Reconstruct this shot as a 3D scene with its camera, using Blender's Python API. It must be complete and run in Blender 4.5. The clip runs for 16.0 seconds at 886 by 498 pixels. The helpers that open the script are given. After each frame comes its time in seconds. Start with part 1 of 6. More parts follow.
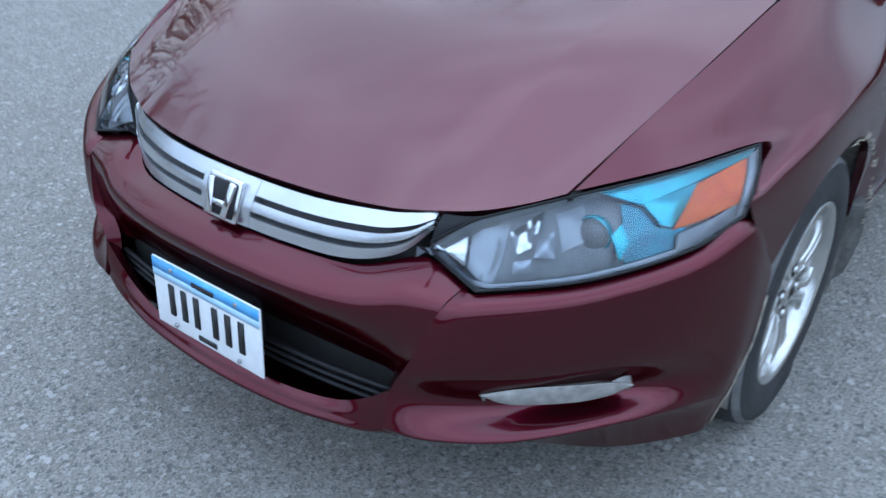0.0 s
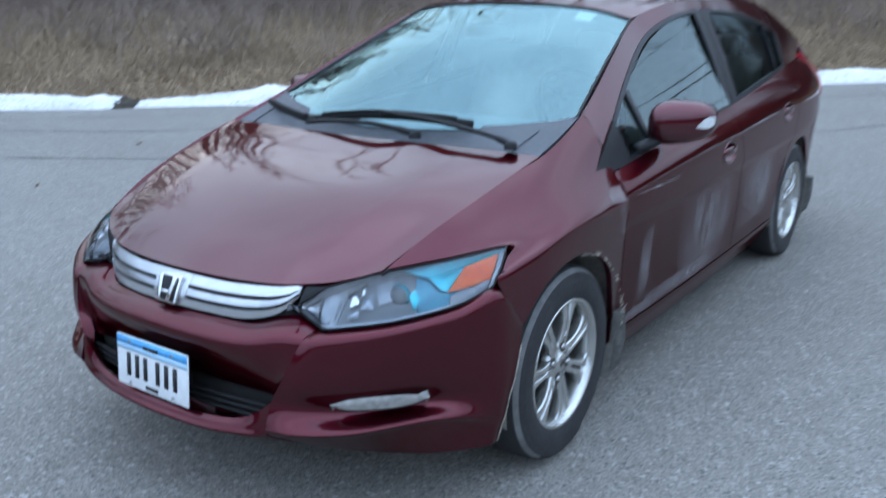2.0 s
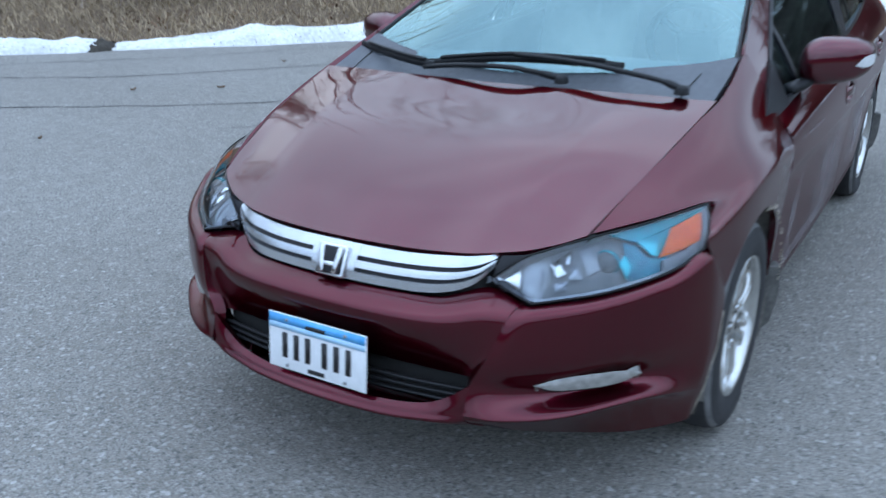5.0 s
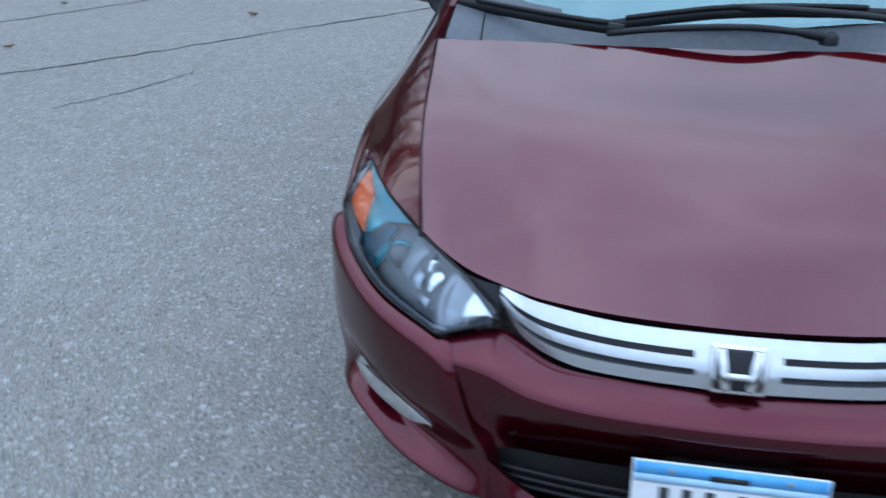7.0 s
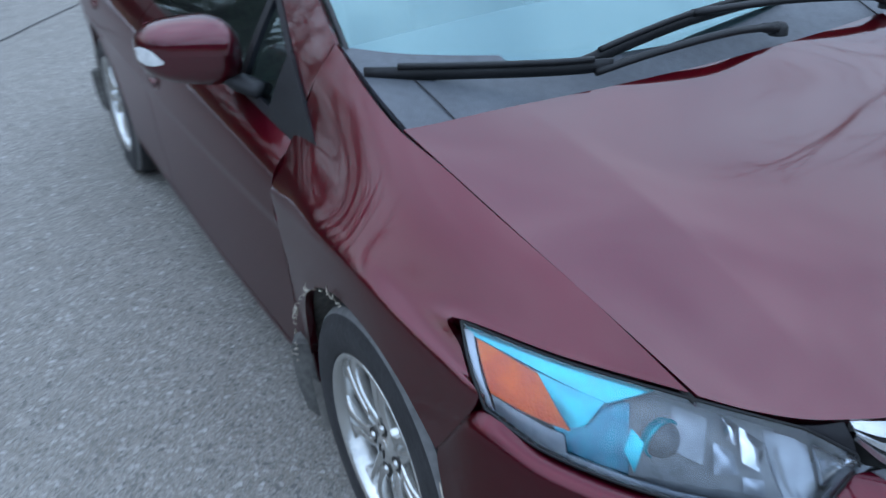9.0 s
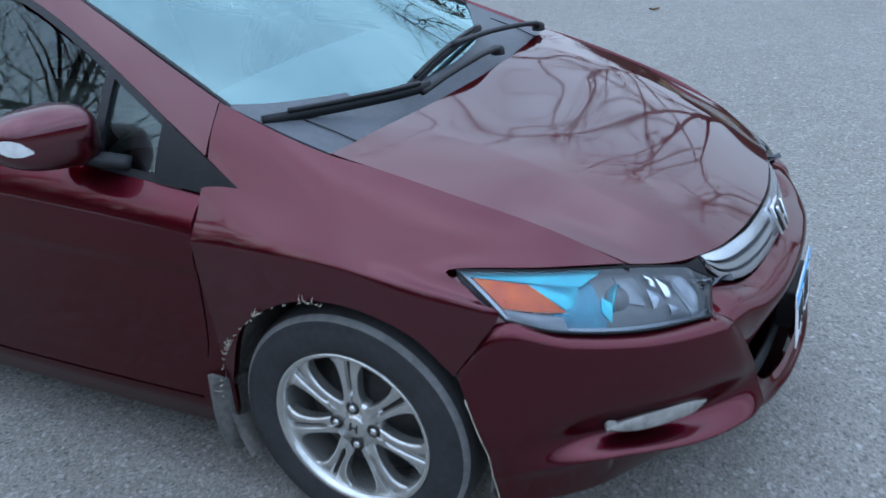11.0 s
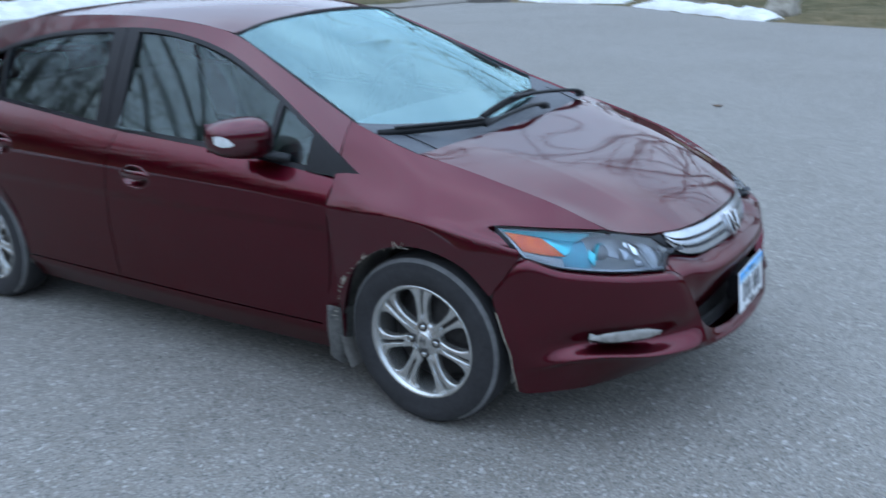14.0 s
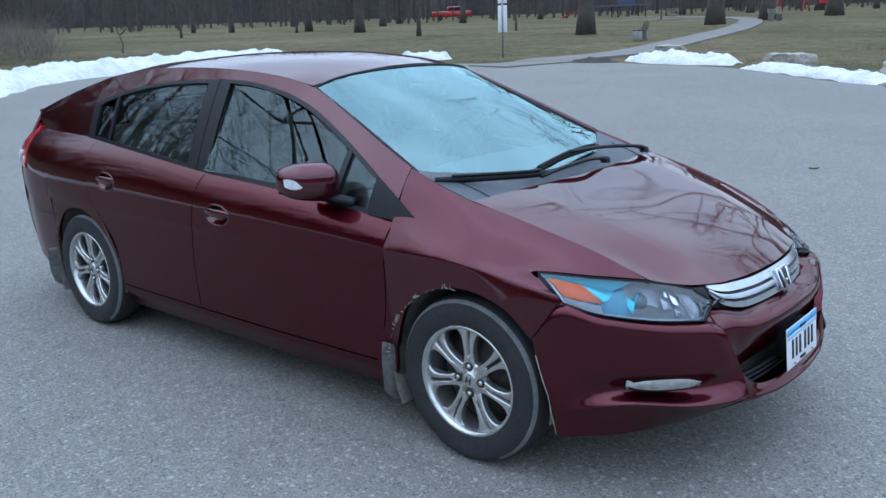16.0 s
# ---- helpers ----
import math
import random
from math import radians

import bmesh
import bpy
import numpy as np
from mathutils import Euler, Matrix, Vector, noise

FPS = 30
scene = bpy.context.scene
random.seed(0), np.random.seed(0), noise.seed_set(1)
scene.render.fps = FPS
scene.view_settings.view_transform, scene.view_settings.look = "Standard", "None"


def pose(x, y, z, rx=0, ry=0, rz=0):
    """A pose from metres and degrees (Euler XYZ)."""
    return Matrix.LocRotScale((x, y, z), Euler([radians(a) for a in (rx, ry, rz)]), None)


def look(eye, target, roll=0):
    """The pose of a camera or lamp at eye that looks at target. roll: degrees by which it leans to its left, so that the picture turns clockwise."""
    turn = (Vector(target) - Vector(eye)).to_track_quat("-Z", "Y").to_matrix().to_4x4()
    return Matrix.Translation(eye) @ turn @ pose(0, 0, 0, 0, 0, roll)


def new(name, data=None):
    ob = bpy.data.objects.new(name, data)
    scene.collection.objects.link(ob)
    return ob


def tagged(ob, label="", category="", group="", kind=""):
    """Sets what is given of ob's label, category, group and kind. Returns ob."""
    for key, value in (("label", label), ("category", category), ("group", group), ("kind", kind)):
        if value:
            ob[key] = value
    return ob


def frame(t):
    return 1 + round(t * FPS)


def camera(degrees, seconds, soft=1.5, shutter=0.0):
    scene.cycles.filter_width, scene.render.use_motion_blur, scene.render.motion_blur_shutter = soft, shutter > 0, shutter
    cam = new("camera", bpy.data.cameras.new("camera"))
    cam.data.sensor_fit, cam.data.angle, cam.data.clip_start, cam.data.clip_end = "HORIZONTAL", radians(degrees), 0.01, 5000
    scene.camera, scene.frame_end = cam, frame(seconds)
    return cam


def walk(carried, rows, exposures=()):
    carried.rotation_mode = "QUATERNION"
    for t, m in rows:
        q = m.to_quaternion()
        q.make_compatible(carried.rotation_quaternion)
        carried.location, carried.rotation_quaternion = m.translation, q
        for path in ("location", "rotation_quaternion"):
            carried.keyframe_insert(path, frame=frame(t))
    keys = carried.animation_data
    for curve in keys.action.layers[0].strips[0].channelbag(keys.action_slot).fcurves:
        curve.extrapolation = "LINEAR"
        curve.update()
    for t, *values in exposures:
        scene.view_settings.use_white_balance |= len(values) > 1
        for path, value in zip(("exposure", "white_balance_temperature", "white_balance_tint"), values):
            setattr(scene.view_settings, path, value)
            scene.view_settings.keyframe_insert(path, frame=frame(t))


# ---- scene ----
cam = camera(53.8, 16.0, soft=1.5, shutter=0.6)
PATH = [
    (0, (1.623, 1.144, 1.352), (0.288, 0.099, 0.291), -0.6),
    (0.5, (1.688, 1.367, 1.362), (0.327, 0.251, 0.413), -0.7),
    (1, (1.822, 1.584, 1.365), (0.387, 0.483, 0.512), 0.3),
    (1.5, (1.976, 1.803, 1.364), (0.534, 0.659, 0.583), -0.6),
    (2, (2.195, 1.898, 1.394), (0.628, 0.797, 0.818), -0.2),
    (2.5, (2.385, 1.9, 1.397), (0.72, 0.9, 0.92), 0.3),
    (3, (2.419, 1.933, 1.402), (0.789, 0.878, 0.925), -0.1),
    (3.2, (2.413, 1.94, 1.402), (0.782, 0.886, 0.921), 0.2),
    (5.3, (2.294, 1.057, 1.381), (0.695, 0.131, 0.617), -1.1),
    (5.5, (2.275, 0.915, 1.388), (0.642, 0.063, 0.608), -1.0),
    (6, (2.246, 0.52, 1.406), (0.548, -0.114, 0.559), -1.3),
    (6.5, (2.097, 0.169, 1.411), (0.38, -0.338, 0.519), -1.5),
    (7, (1.991, -0.192, 1.416), (0.255, -0.593, 0.508), -1.7),
    (7.5, (1.865, -0.561, 1.441), (0.089, -0.706, 0.532), -2.2),
    (8, (1.623, -0.82, 1.455), (-0.169, -0.732, 0.572), -3.7),
    (8.5, (1.445, -1.093, 1.463), (-0.259, -0.573, 0.554), -2.5),
    (9, (1.224, -1.272, 1.446), (-0.335, -0.46, 0.492), -3.6),
    (9.5, (0.993, -1.387, 1.46), (-0.348, -0.241, 0.517), -3.1),
    (9.7, (0.931, -1.48, 1.466), (-0.263, -0.179, 0.525), -3.4),
    (11.8, (1.049, -2.491, 1.526), (0.241, -0.838, 0.742), -3.1),
    (12, (1.115, -2.563, 1.528), (0.259, -0.915, 0.784), -3.3),
    (12.5, (1.274, -2.703, 1.529), (0.352, -1.112, 0.742), -2.8),
    (13, (1.357, -2.884, 1.534), (0.442, -1.256, 0.817), -3.3),
    (13.5, (1.437, -2.99, 1.53), (0.51, -1.359, 0.838), -1.7),
    (14, (1.547, -2.997, 1.523), (0.503, -1.412, 0.89), -2.2),
    (14.5, (1.724, -2.97, 1.503), (0.466, -1.522, 0.937), -1.6),
    (15, (1.76, -2.989, 1.514), (0.522, -1.514, 0.973), -2.1),
    (15.5, (1.772, -3.003, 1.517), (0.529, -1.521, 1.008), -1.8),
    (16, (1.779, -3.004, 1.514), (0.526, -1.528, 1.012), -1.8),
]
walk(cam, [(t, look(eye, target, roll)) for t, eye, target, roll in PATH], [(0, 0.34), (1, 0.39), (1.7, 0.24), (6, 0.19), (8, 0.21), (16, 0.16)])

# ---- sky and light: overcast early evening ----
world = bpy.data.worlds.new("overcast_sky")
scene.world = world
world.use_nodes = True
wn, wl = world.node_tree.nodes, world.node_tree.links
wn.clear()
sky = wn.new("ShaderNodeTexSky")
sky.sky_type, sky.sun_disc = "NISHITA", False
sky.sun_elevation, sky.sun_rotation = radians(14), radians(215)
sky.air_density, sky.dust_density, sky.ozone_density = 1.2, 3.0, 1.5
w_tc, w_map, w_cl, w_ramp = wn.new("ShaderNodeTexCoord"), wn.new("ShaderNodeMapping"), wn.new("ShaderNodeTexNoise"), wn.new("ShaderNodeValToRGB")
w_map.inputs["Scale"].default_value = (1.0, 1.0, 2.4)
w_cl.inputs["Scale"].default_value, w_cl.inputs["Detail"].default_value = 2.2, 6.0
w_ramp.color_ramp.elements[0].position, w_ramp.color_ramp.elements[1].position = 0.36, 0.66
w_mix, w_bg, w_out = wn.new("ShaderNodeMix"), wn.new("ShaderNodeBackground"), wn.new("ShaderNodeOutputWorld")
w_mix.data_type = "RGBA"
w_tone = wn.new("ShaderNodeValToRGB")
w_tone.color_ramp.elements[0].position, w_tone.color_ramp.elements[0].color = 0.30, (3.9, 5.7, 8.6, 1)
w_tone.color_ramp.elements[1].position, w_tone.color_ramp.elements[1].color = 0.70, (6.4, 8.4, 11.4, 1)
wl.new(w_cl.outputs["Fac"], w_tone.inputs["Fac"])
wl.new(w_tone.outputs["Color"], w_mix.inputs["B"])
w_fac = wn.new("ShaderNodeMath")
w_fac.operation, w_fac.inputs[1].default_value, w_fac.inputs[2].default_value = "MULTIPLY_ADD", 0.15, 0.80
wl.new(w_tc.outputs["Generated"], w_map.inputs["Vector"])
wl.new(w_map.outputs["Vector"], w_cl.inputs["Vector"])
wl.new(w_cl.outputs["Fac"], w_ramp.inputs["Fac"])
wl.new(w_ramp.outputs["Color"], w_fac.inputs[0])
wl.new(w_fac.outputs["Value"], w_mix.inputs["Factor"])
wl.new(sky.outputs["Color"], w_mix.inputs["A"])
w_sep, w_up, w_mul = wn.new("ShaderNodeSeparateXYZ"), wn.new("ShaderNodeMapRange"), wn.new("ShaderNodeVectorMath")
w_up.inputs["From Min"].default_value, w_up.inputs["From Max"].default_value = 0.0, 1.0
w_up.inputs["To Min"].default_value, w_up.inputs["To Max"].default_value = 0.80, 1.75
w_mul.operation = "SCALE"
wl.new(w_tc.outputs["Generated"], w_sep.inputs["Vector"])
wl.new(w_sep.outputs["Z"], w_up.inputs["Value"])
wl.new(w_mix.outputs["Result"], w_mul.inputs[0])
wl.new(w_up.outputs["Result"], w_mul.inputs["Scale"])
wl.new(w_mul.outputs["Vector"], w_bg.inputs["Color"])
wl.new(w_bg.outputs["Background"], w_out.inputs["Surface"])
w_bg.inputs["Strength"].default_value = 0.15
sun = new("sun", bpy.data.lights.new("sun", "SUN"))
sun.data.energy, sun.data.angle, sun.data.color = 0.5, radians(170), (0.92, 0.97, 1.0)
sun.matrix_world = look((0, 0, 30), (8, -5, 0))

# ---- materials ----


def material(name, rgb, rough=0.5, metal=0.0, vary=0.15, scale=8.0, fine=60.0, bump=0.0, bump_scale=40.0, second=None, coat=0.0, spec=0.5, coat_rough=0.04):
    """A node material: base colour varied at two scales, with a fine relief."""
    m = bpy.data.materials.new(name)
    m.use_nodes = True
    n, l = m.node_tree.nodes, m.node_tree.links
    b = n["Principled BSDF"]
    tc = n.new("ShaderNodeTexCoord")
    big, small = n.new("ShaderNodeTexNoise"), n.new("ShaderNodeTexNoise")
    big.inputs["Scale"].default_value, small.inputs["Scale"].default_value = scale, fine
    big.inputs["Detail"].default_value = small.inputs["Detail"].default_value = 5
    for t in (big, small):
        l.new(tc.outputs["Object"], t.inputs["Vector"])
    add = n.new("ShaderNodeMath")
    add.operation = "ADD"
    l.new(big.outputs["Fac"], add.inputs[0])
    l.new(small.outputs["Fac"], add.inputs[1])
    ramp = n.new("ShaderNodeMapRange")
    ramp.inputs["From Min"].default_value, ramp.inputs["From Max"].default_value = 0.7, 1.3
    l.new(add.outputs["Value"], ramp.inputs["Value"])
    mix = n.new("ShaderNodeMix")
    mix.data_type = "RGBA"
    other = second or tuple(c * (1 - vary) for c in rgb)
    mix.inputs["A"].default_value = (*[c * (1 + (0 if second else vary)) for c in rgb], 1)
    mix.inputs["B"].default_value = (*other, 1)
    l.new(ramp.outputs["Result"], mix.inputs["Factor"])
    l.new(mix.outputs["Result"], b.inputs["Base Color"])
    b.inputs["Roughness"].default_value, b.inputs["Metallic"].default_value = rough, metal
    b.inputs["Coat Weight"].default_value, b.inputs["Coat Roughness"].default_value = coat, coat_rough
    b.inputs["Specular IOR Level"].default_value = spec
    if bump:
        tx, bp = n.new("ShaderNodeTexNoise"), n.new("ShaderNodeBump")
        tx.inputs["Scale"].default_value, tx.inputs["Detail"].default_value = bump_scale, 6
        bp.inputs["Strength"].default_value, bp.inputs["Distance"].default_value = bump, 0.01
        l.new(tc.outputs["Object"], tx.inputs["Vector"])
        l.new(tx.outputs["Fac"], bp.inputs["Height"])
        l.new(bp.outputs["Normal"], b.inputs["Normal"])
    return m


def glazing(name, tint, gloss_rough=0.0, ior=1.5, film=0.0, sheen=(1.0, 1.0, 1.0)):
    """Thin glass: tinted see-through with a Fresnel sheen."""
    m = bpy.data.materials.new(name)
    m.use_nodes = True
    n, l = m.node_tree.nodes, m.node_tree.links
    n.clear()
    out, mix, tr, gl, fr = (n.new(k) for k in ("ShaderNodeOutputMaterial", "ShaderNodeMixShader", "ShaderNodeBsdfTransparent", "ShaderNodeBsdfGlossy", "ShaderNodeFresnel"))
    tr.inputs["Color"].default_value = (*tint, 1)
    gl.inputs["Roughness"].default_value = gloss_rough
    gl.inputs["Color"].default_value = (*sheen, 1)
    fr.inputs["IOR"].default_value = ior
    fac = fr.outputs["Fac"]
    if film:
        add = n.new("ShaderNodeMath")
        add.operation, add.inputs[1].default_value, add.use_clamp = "ADD", film, True
        l.new(fac, add.inputs[0])
        fac = add.outputs["Value"]
    l.new(fac, mix.inputs["Fac"])
    l.new(tr.outputs["BSDF"], mix.inputs[1])
    l.new(gl.outputs["BSDF"], mix.inputs[2])
    l.new(mix.outputs["Shader"], out.inputs["Surface"])
    return m


def car_paint(name, dust=0.0, grime=0.0, coat=1.0, ior=1.5):
    """Maroon metallic paint under clear coat; dust dulls it in patches, scrape adds pale rubbed streaks."""
    m = material(name, (0.088, 0.0030, 0.0115), rough=0.34, metal=0.94, vary=0.10, scale=3, fine=900, coat=coat, spec=0.1, coat_rough=0.048)
    n, l = m.node_tree.nodes, m.node_tree.links
    b = n["Principled BSDF"]
    b.inputs["Coat IOR"].default_value = ior
    b.inputs["Specular Tint"].default_value = (0.42, 0.10, 0.16, 1)
    base = b.inputs["Base Color"].links[0].from_socket
    tc = n.new("ShaderNodeTexCoord")

    def cover(base, colour, amount, stretch, scale, lo, hi, rough_to):
        mp, tx, mr, mx = n.new("ShaderNodeMapping"), n.new("ShaderNodeTexNoise"), n.new("ShaderNodeMapRange"), n.new("ShaderNodeMix")
        mp.inputs["Scale"].default_value = stretch
        tx.inputs["Scale"].default_value, tx.inputs["Detail"].default_value = scale, 8
        mr.inputs["From Min"].default_value, mr.inputs["From Max"].default_value = lo, hi
        mr.inputs["To Max"].default_value = amount
        mx.data_type = "RGBA"
        mx.inputs["B"].default_value = (*colour, 1)
        l.new(tc.outputs["Object"], mp.inputs["Vector"])
        l.new(mp.outputs["Vector"], tx.inputs["Vector"])
        l.new(tx.outputs["Fac"], mr.inputs["Value"])
        l.new(mr.outputs["Result"], mx.inputs["Factor"])
        l.new(base, mx.inputs["A"])
        return mx.outputs["Result"], mr.outputs["Result"]

    if dust:
        base, f = cover(base, (0.13, 0.10, 0.10), dust, (1, 1, 1), 2.3, 0.30, 0.75, 0.6)
    if grime:
        # road film thrown up over the lower body, its upper edge ragged
        sep, nz, ad, mr, mx, rg = n.new("ShaderNodeSeparateXYZ"), n.new("ShaderNodeTexNoise"), n.new("ShaderNodeMath"), n.new("ShaderNodeMapRange"), n.new("ShaderNodeMix"), n.new("ShaderNodeMapRange")
        nz.inputs["Scale"].default_value, nz.inputs["Detail"].default_value = 7.0, 9
        ad.operation = "MULTIPLY_ADD"
        ad.inputs[1].default_value = 0.22
        l.new(tc.outputs["Object"], sep.inputs["Vector"])
        l.new(tc.outputs["Object"], nz.inputs["Vector"])
        l.new(nz.outputs["Fac"], ad.inputs[0])
        l.new(sep.outputs["Z"], ad.inputs[2])
        mr.inputs["From Min"].default_value, mr.inputs["From Max"].default_value = 0.80, 0.60
        mr.inputs["To Max"].default_value = grime
        mx.data_type = "RGBA"
        mx.inputs["B"].default_value = (0.070, 0.052, 0.054, 1)
        l.new(ad.outputs["Value"], mr.inputs["Value"])
        l.new(mr.outputs["Result"], mx.inputs["Factor"])
        l.new(base, mx.inputs["A"])
        base = mx.outputs["Result"]
        rg.inputs["To Min"].default_value, rg.inputs["To Max"].default_value = coat, 0.25 * coat
        l.new(mr.outputs["Result"], rg.inputs["Value"])
        l.new(rg.outputs["Result"], b.inputs["Coat Weight"])
    l.new(base, b.inputs["Base Color"])
    return m


def asphalt(name):
    """Worn grey asphalt with pale and dark stone chips, stains and a rough relief."""
    m = material(name, (0.268, 0.252, 0.229), rough=0.9, second=(0.193, 0.174, 0.151), scale=0.45, fine=9, spec=0.25)
    n, l = m.node_tree.nodes, m.node_tree.links
    b = n["Principled BSDF"]
    base = b.inputs["Base Color"].links[0].from_socket
    tc = n.new("ShaderNodeTexCoord")
    for scale, lo, hi, colour in ((170, 0.50, 1.0, (0.31, 0.30, 0.28)), (200, 0.50, 1.0, (0.135, 0.13, 0.122)), (110, 0.90, 0.97, (0.125, 0.12, 0.115)), (95, 0.93, 0.97, (0.325, 0.312, 0.29)), (75, 0.983, 0.993, (0.37, 0.355, 0.335))):
        vo, mr, mx = n.new("ShaderNodeTexVoronoi"), n.new("ShaderNodeMapRange"), n.new("ShaderNodeMix")
        vo.inputs["Scale"].default_value = scale
        sp = n.new("ShaderNodeSeparateColor")
        mr.inputs["From Min"].default_value, mr.inputs["From Max"].default_value = lo, hi
        mx.data_type = "RGBA"
        mx.inputs["B"].default_value = (*colour, 1)
        l.new(tc.outputs["Object"], vo.inputs["Vector"])
        l.new(vo.outputs["Color"], sp.inputs["Color"])
        l.new(sp.outputs["Red"], mr.inputs["Value"])
        l.new(mr.outputs["Result"], mx.inputs["Factor"])
        l.new(base, mx.inputs["A"])
        base = mx.outputs["Result"]
    l.new(base, b.inputs["Base Color"])
    v2, bp = n.new("ShaderNodeTexVoronoi"), n.new("ShaderNodeBump")
    v2.inputs["Scale"].default_value = 170
    bp.inputs["Strength"].default_value, bp.inputs["Distance"].default_value = 0.45, 0.003
    l.new(tc.outputs["Object"], v2.inputs["Vector"])
    l.new(v2.outputs["Distance"], bp.inputs["Height"])
    l.new(bp.outputs["Normal"], b.inputs["Normal"])
    return m


def speckled(m, scale, share, colour):
    """Strews small dark specks over a material."""
    n, l = m.node_tree.nodes, m.node_tree.links
    b = n["Principled BSDF"]
    tc, vo, sp, mr, mx = n.new("ShaderNodeTexCoord"), n.new("ShaderNodeTexVoronoi"), n.new("ShaderNodeSeparateColor"), n.new("ShaderNodeMapRange"), n.new("ShaderNodeMix")
    vo.inputs["Scale"].default_value, mx.data_type = scale, "RGBA"
    mr.inputs["From Min"].default_value, mr.inputs["From Max"].default_value = share, min(share + 0.03, 1.0)
    mx.inputs["B"].default_value = (*colour, 1)
    l.new(tc.outputs["Object"], vo.inputs["Vector"])
    l.new(vo.outputs["Color"], sp.inputs["Color"])
    l.new(sp.outputs["Green"], mr.inputs["Value"])
    l.new(mr.outputs["Result"], mx.inputs["Factor"])
    l.new(b.inputs["Base Color"].links[0].from_socket, mx.inputs["A"])
    l.new(mx.outputs["Result"], b.inputs["Base Color"])


# One paint, lit and shaded copies: weaker coat darkens sides, wings and nose.
PAINT = car_paint("maroon_paint", ior=1.68)
PAINT_WING = car_paint("wing_maroon_paint", coat=0.95, ior=1.56)
PAINT_DUSTY_DIM = car_paint("dusty_dimmed_maroon_paint", dust=0.01, grime=0.04, coat=0.66)
PAINT_FRONT = car_paint("dimmed_front_maroon_paint", dust=0.01, coat=0.78)
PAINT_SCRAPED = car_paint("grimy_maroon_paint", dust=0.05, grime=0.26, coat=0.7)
PLASTIC = material("black_plastic", (0.010, 0.0105, 0.012), rough=0.5, vary=0.25, bump=0.15, bump_scale=300, spec=0.3)
COWL_PLASTIC = material("weathered_grey_plastic", (0.075, 0.082, 0.094), rough=0.55, vary=0.2, bump=0.2, bump_scale=250)
GLOSS_BLACK = material("gloss_black_trim", (0.012, 0.012, 0.015), rough=0.3, vary=0.2, spec=0.3)
RUBBER = material("tyre_rubber", (0.022, 0.022, 0.024), rough=0.8, vary=0.3, scale=12, bump=0.15, bump_scale=120)
RUBBER_WORN = material("dusty_tyre_shoulder", (0.15, 0.15, 0.15), rough=0.85, vary=0.25, scale=20, bump=0.2, bump_scale=150)
ALLOY = material("silver_alloy", (0.56, 0.56, 0.545), rough=0.24, metal=0.88, vary=0.12, scale=20, fine=200)
DARK_STEEL = material("dark_brake_steel", (0.03, 0.028, 0.027), rough=0.6, metal=0.4, vary=0.4)
CHROME = material("chrome", (0.72, 0.73, 0.75), rough=0.09, metal=1.0, vary=0.04)
SATIN = material("satin_silver_grille", (0.62, 0.64, 0.67), rough=0.24, metal=0.9, vary=0.05)
GLASS_WS = glazing("windshield_glass", (0.72, 0.88, 0.88), ior=1.58, film=0.15, sheen=(0.64, 0.97, 1.0))
GLASS_SIDE = glazing("side_window_glass", (0.46, 0.53, 0.50), ior=1.6, film=0.02, sheen=(0.80, 0.97, 1.0))
GLASS_LENS = glazing("lamp_lens", (0.92, 0.95, 0.97), ior=1.56, film=0.0, gloss_rough=0.03)
LAMP_SILVER = material("lamp_reflector_silver", (0.36, 0.40, 0.46), rough=0.25, metal=0.5, vary=0.1, scale=15)
LAMP_CYAN = material("lamp_cyan_reflector", (0.03, 0.60, 0.70), rough=0.20, metal=0.55, scale=30, fine=140, second=(0.02, 0.34, 0.46))
LAMP_BLUE = material("lamp_deep_blue_reflector", (0.03, 0.26, 0.36), rough=0.18, metal=0.6, scale=30, fine=140, second=(0.02, 0.10, 0.16))
LAMP_HAZE = material("lamp_hazy_grey", (0.27, 0.30, 0.34), rough=0.3, metal=0.3, vary=0.25, scale=22)
LAMP_AMBER = material("amber_reflector", (0.95, 0.19, 0.015), rough=0.35, scale=30, fine=160, spec=0.2, second=(0.72, 0.085, 0.008), bump=0.3, bump_scale=220)
LAMP_DARK = material("lamp_housing_dark", (0.15, 0.165, 0.185), rough=0.35, vary=0.3)
LAMP_WHITE = material("white_lens", (0.66, 0.67, 0.67), rough=0.28, vary=0.12, scale=30, coat=0.6)
FOG = material("hazed_fog_insert", (0.24, 0.23, 0.215), rough=0.28, vary=0.35, scale=28, coat=0.8)
LAMP_CHROME = material("lamp_bowl_chrome", (0.70, 0.72, 0.76), rough=0.14, metal=1.0, vary=0.06, scale=30)
LAMP_RED = material("red_lens", (0.55, 0.02, 0.03), rough=0.12, vary=0.15, coat=1.0)
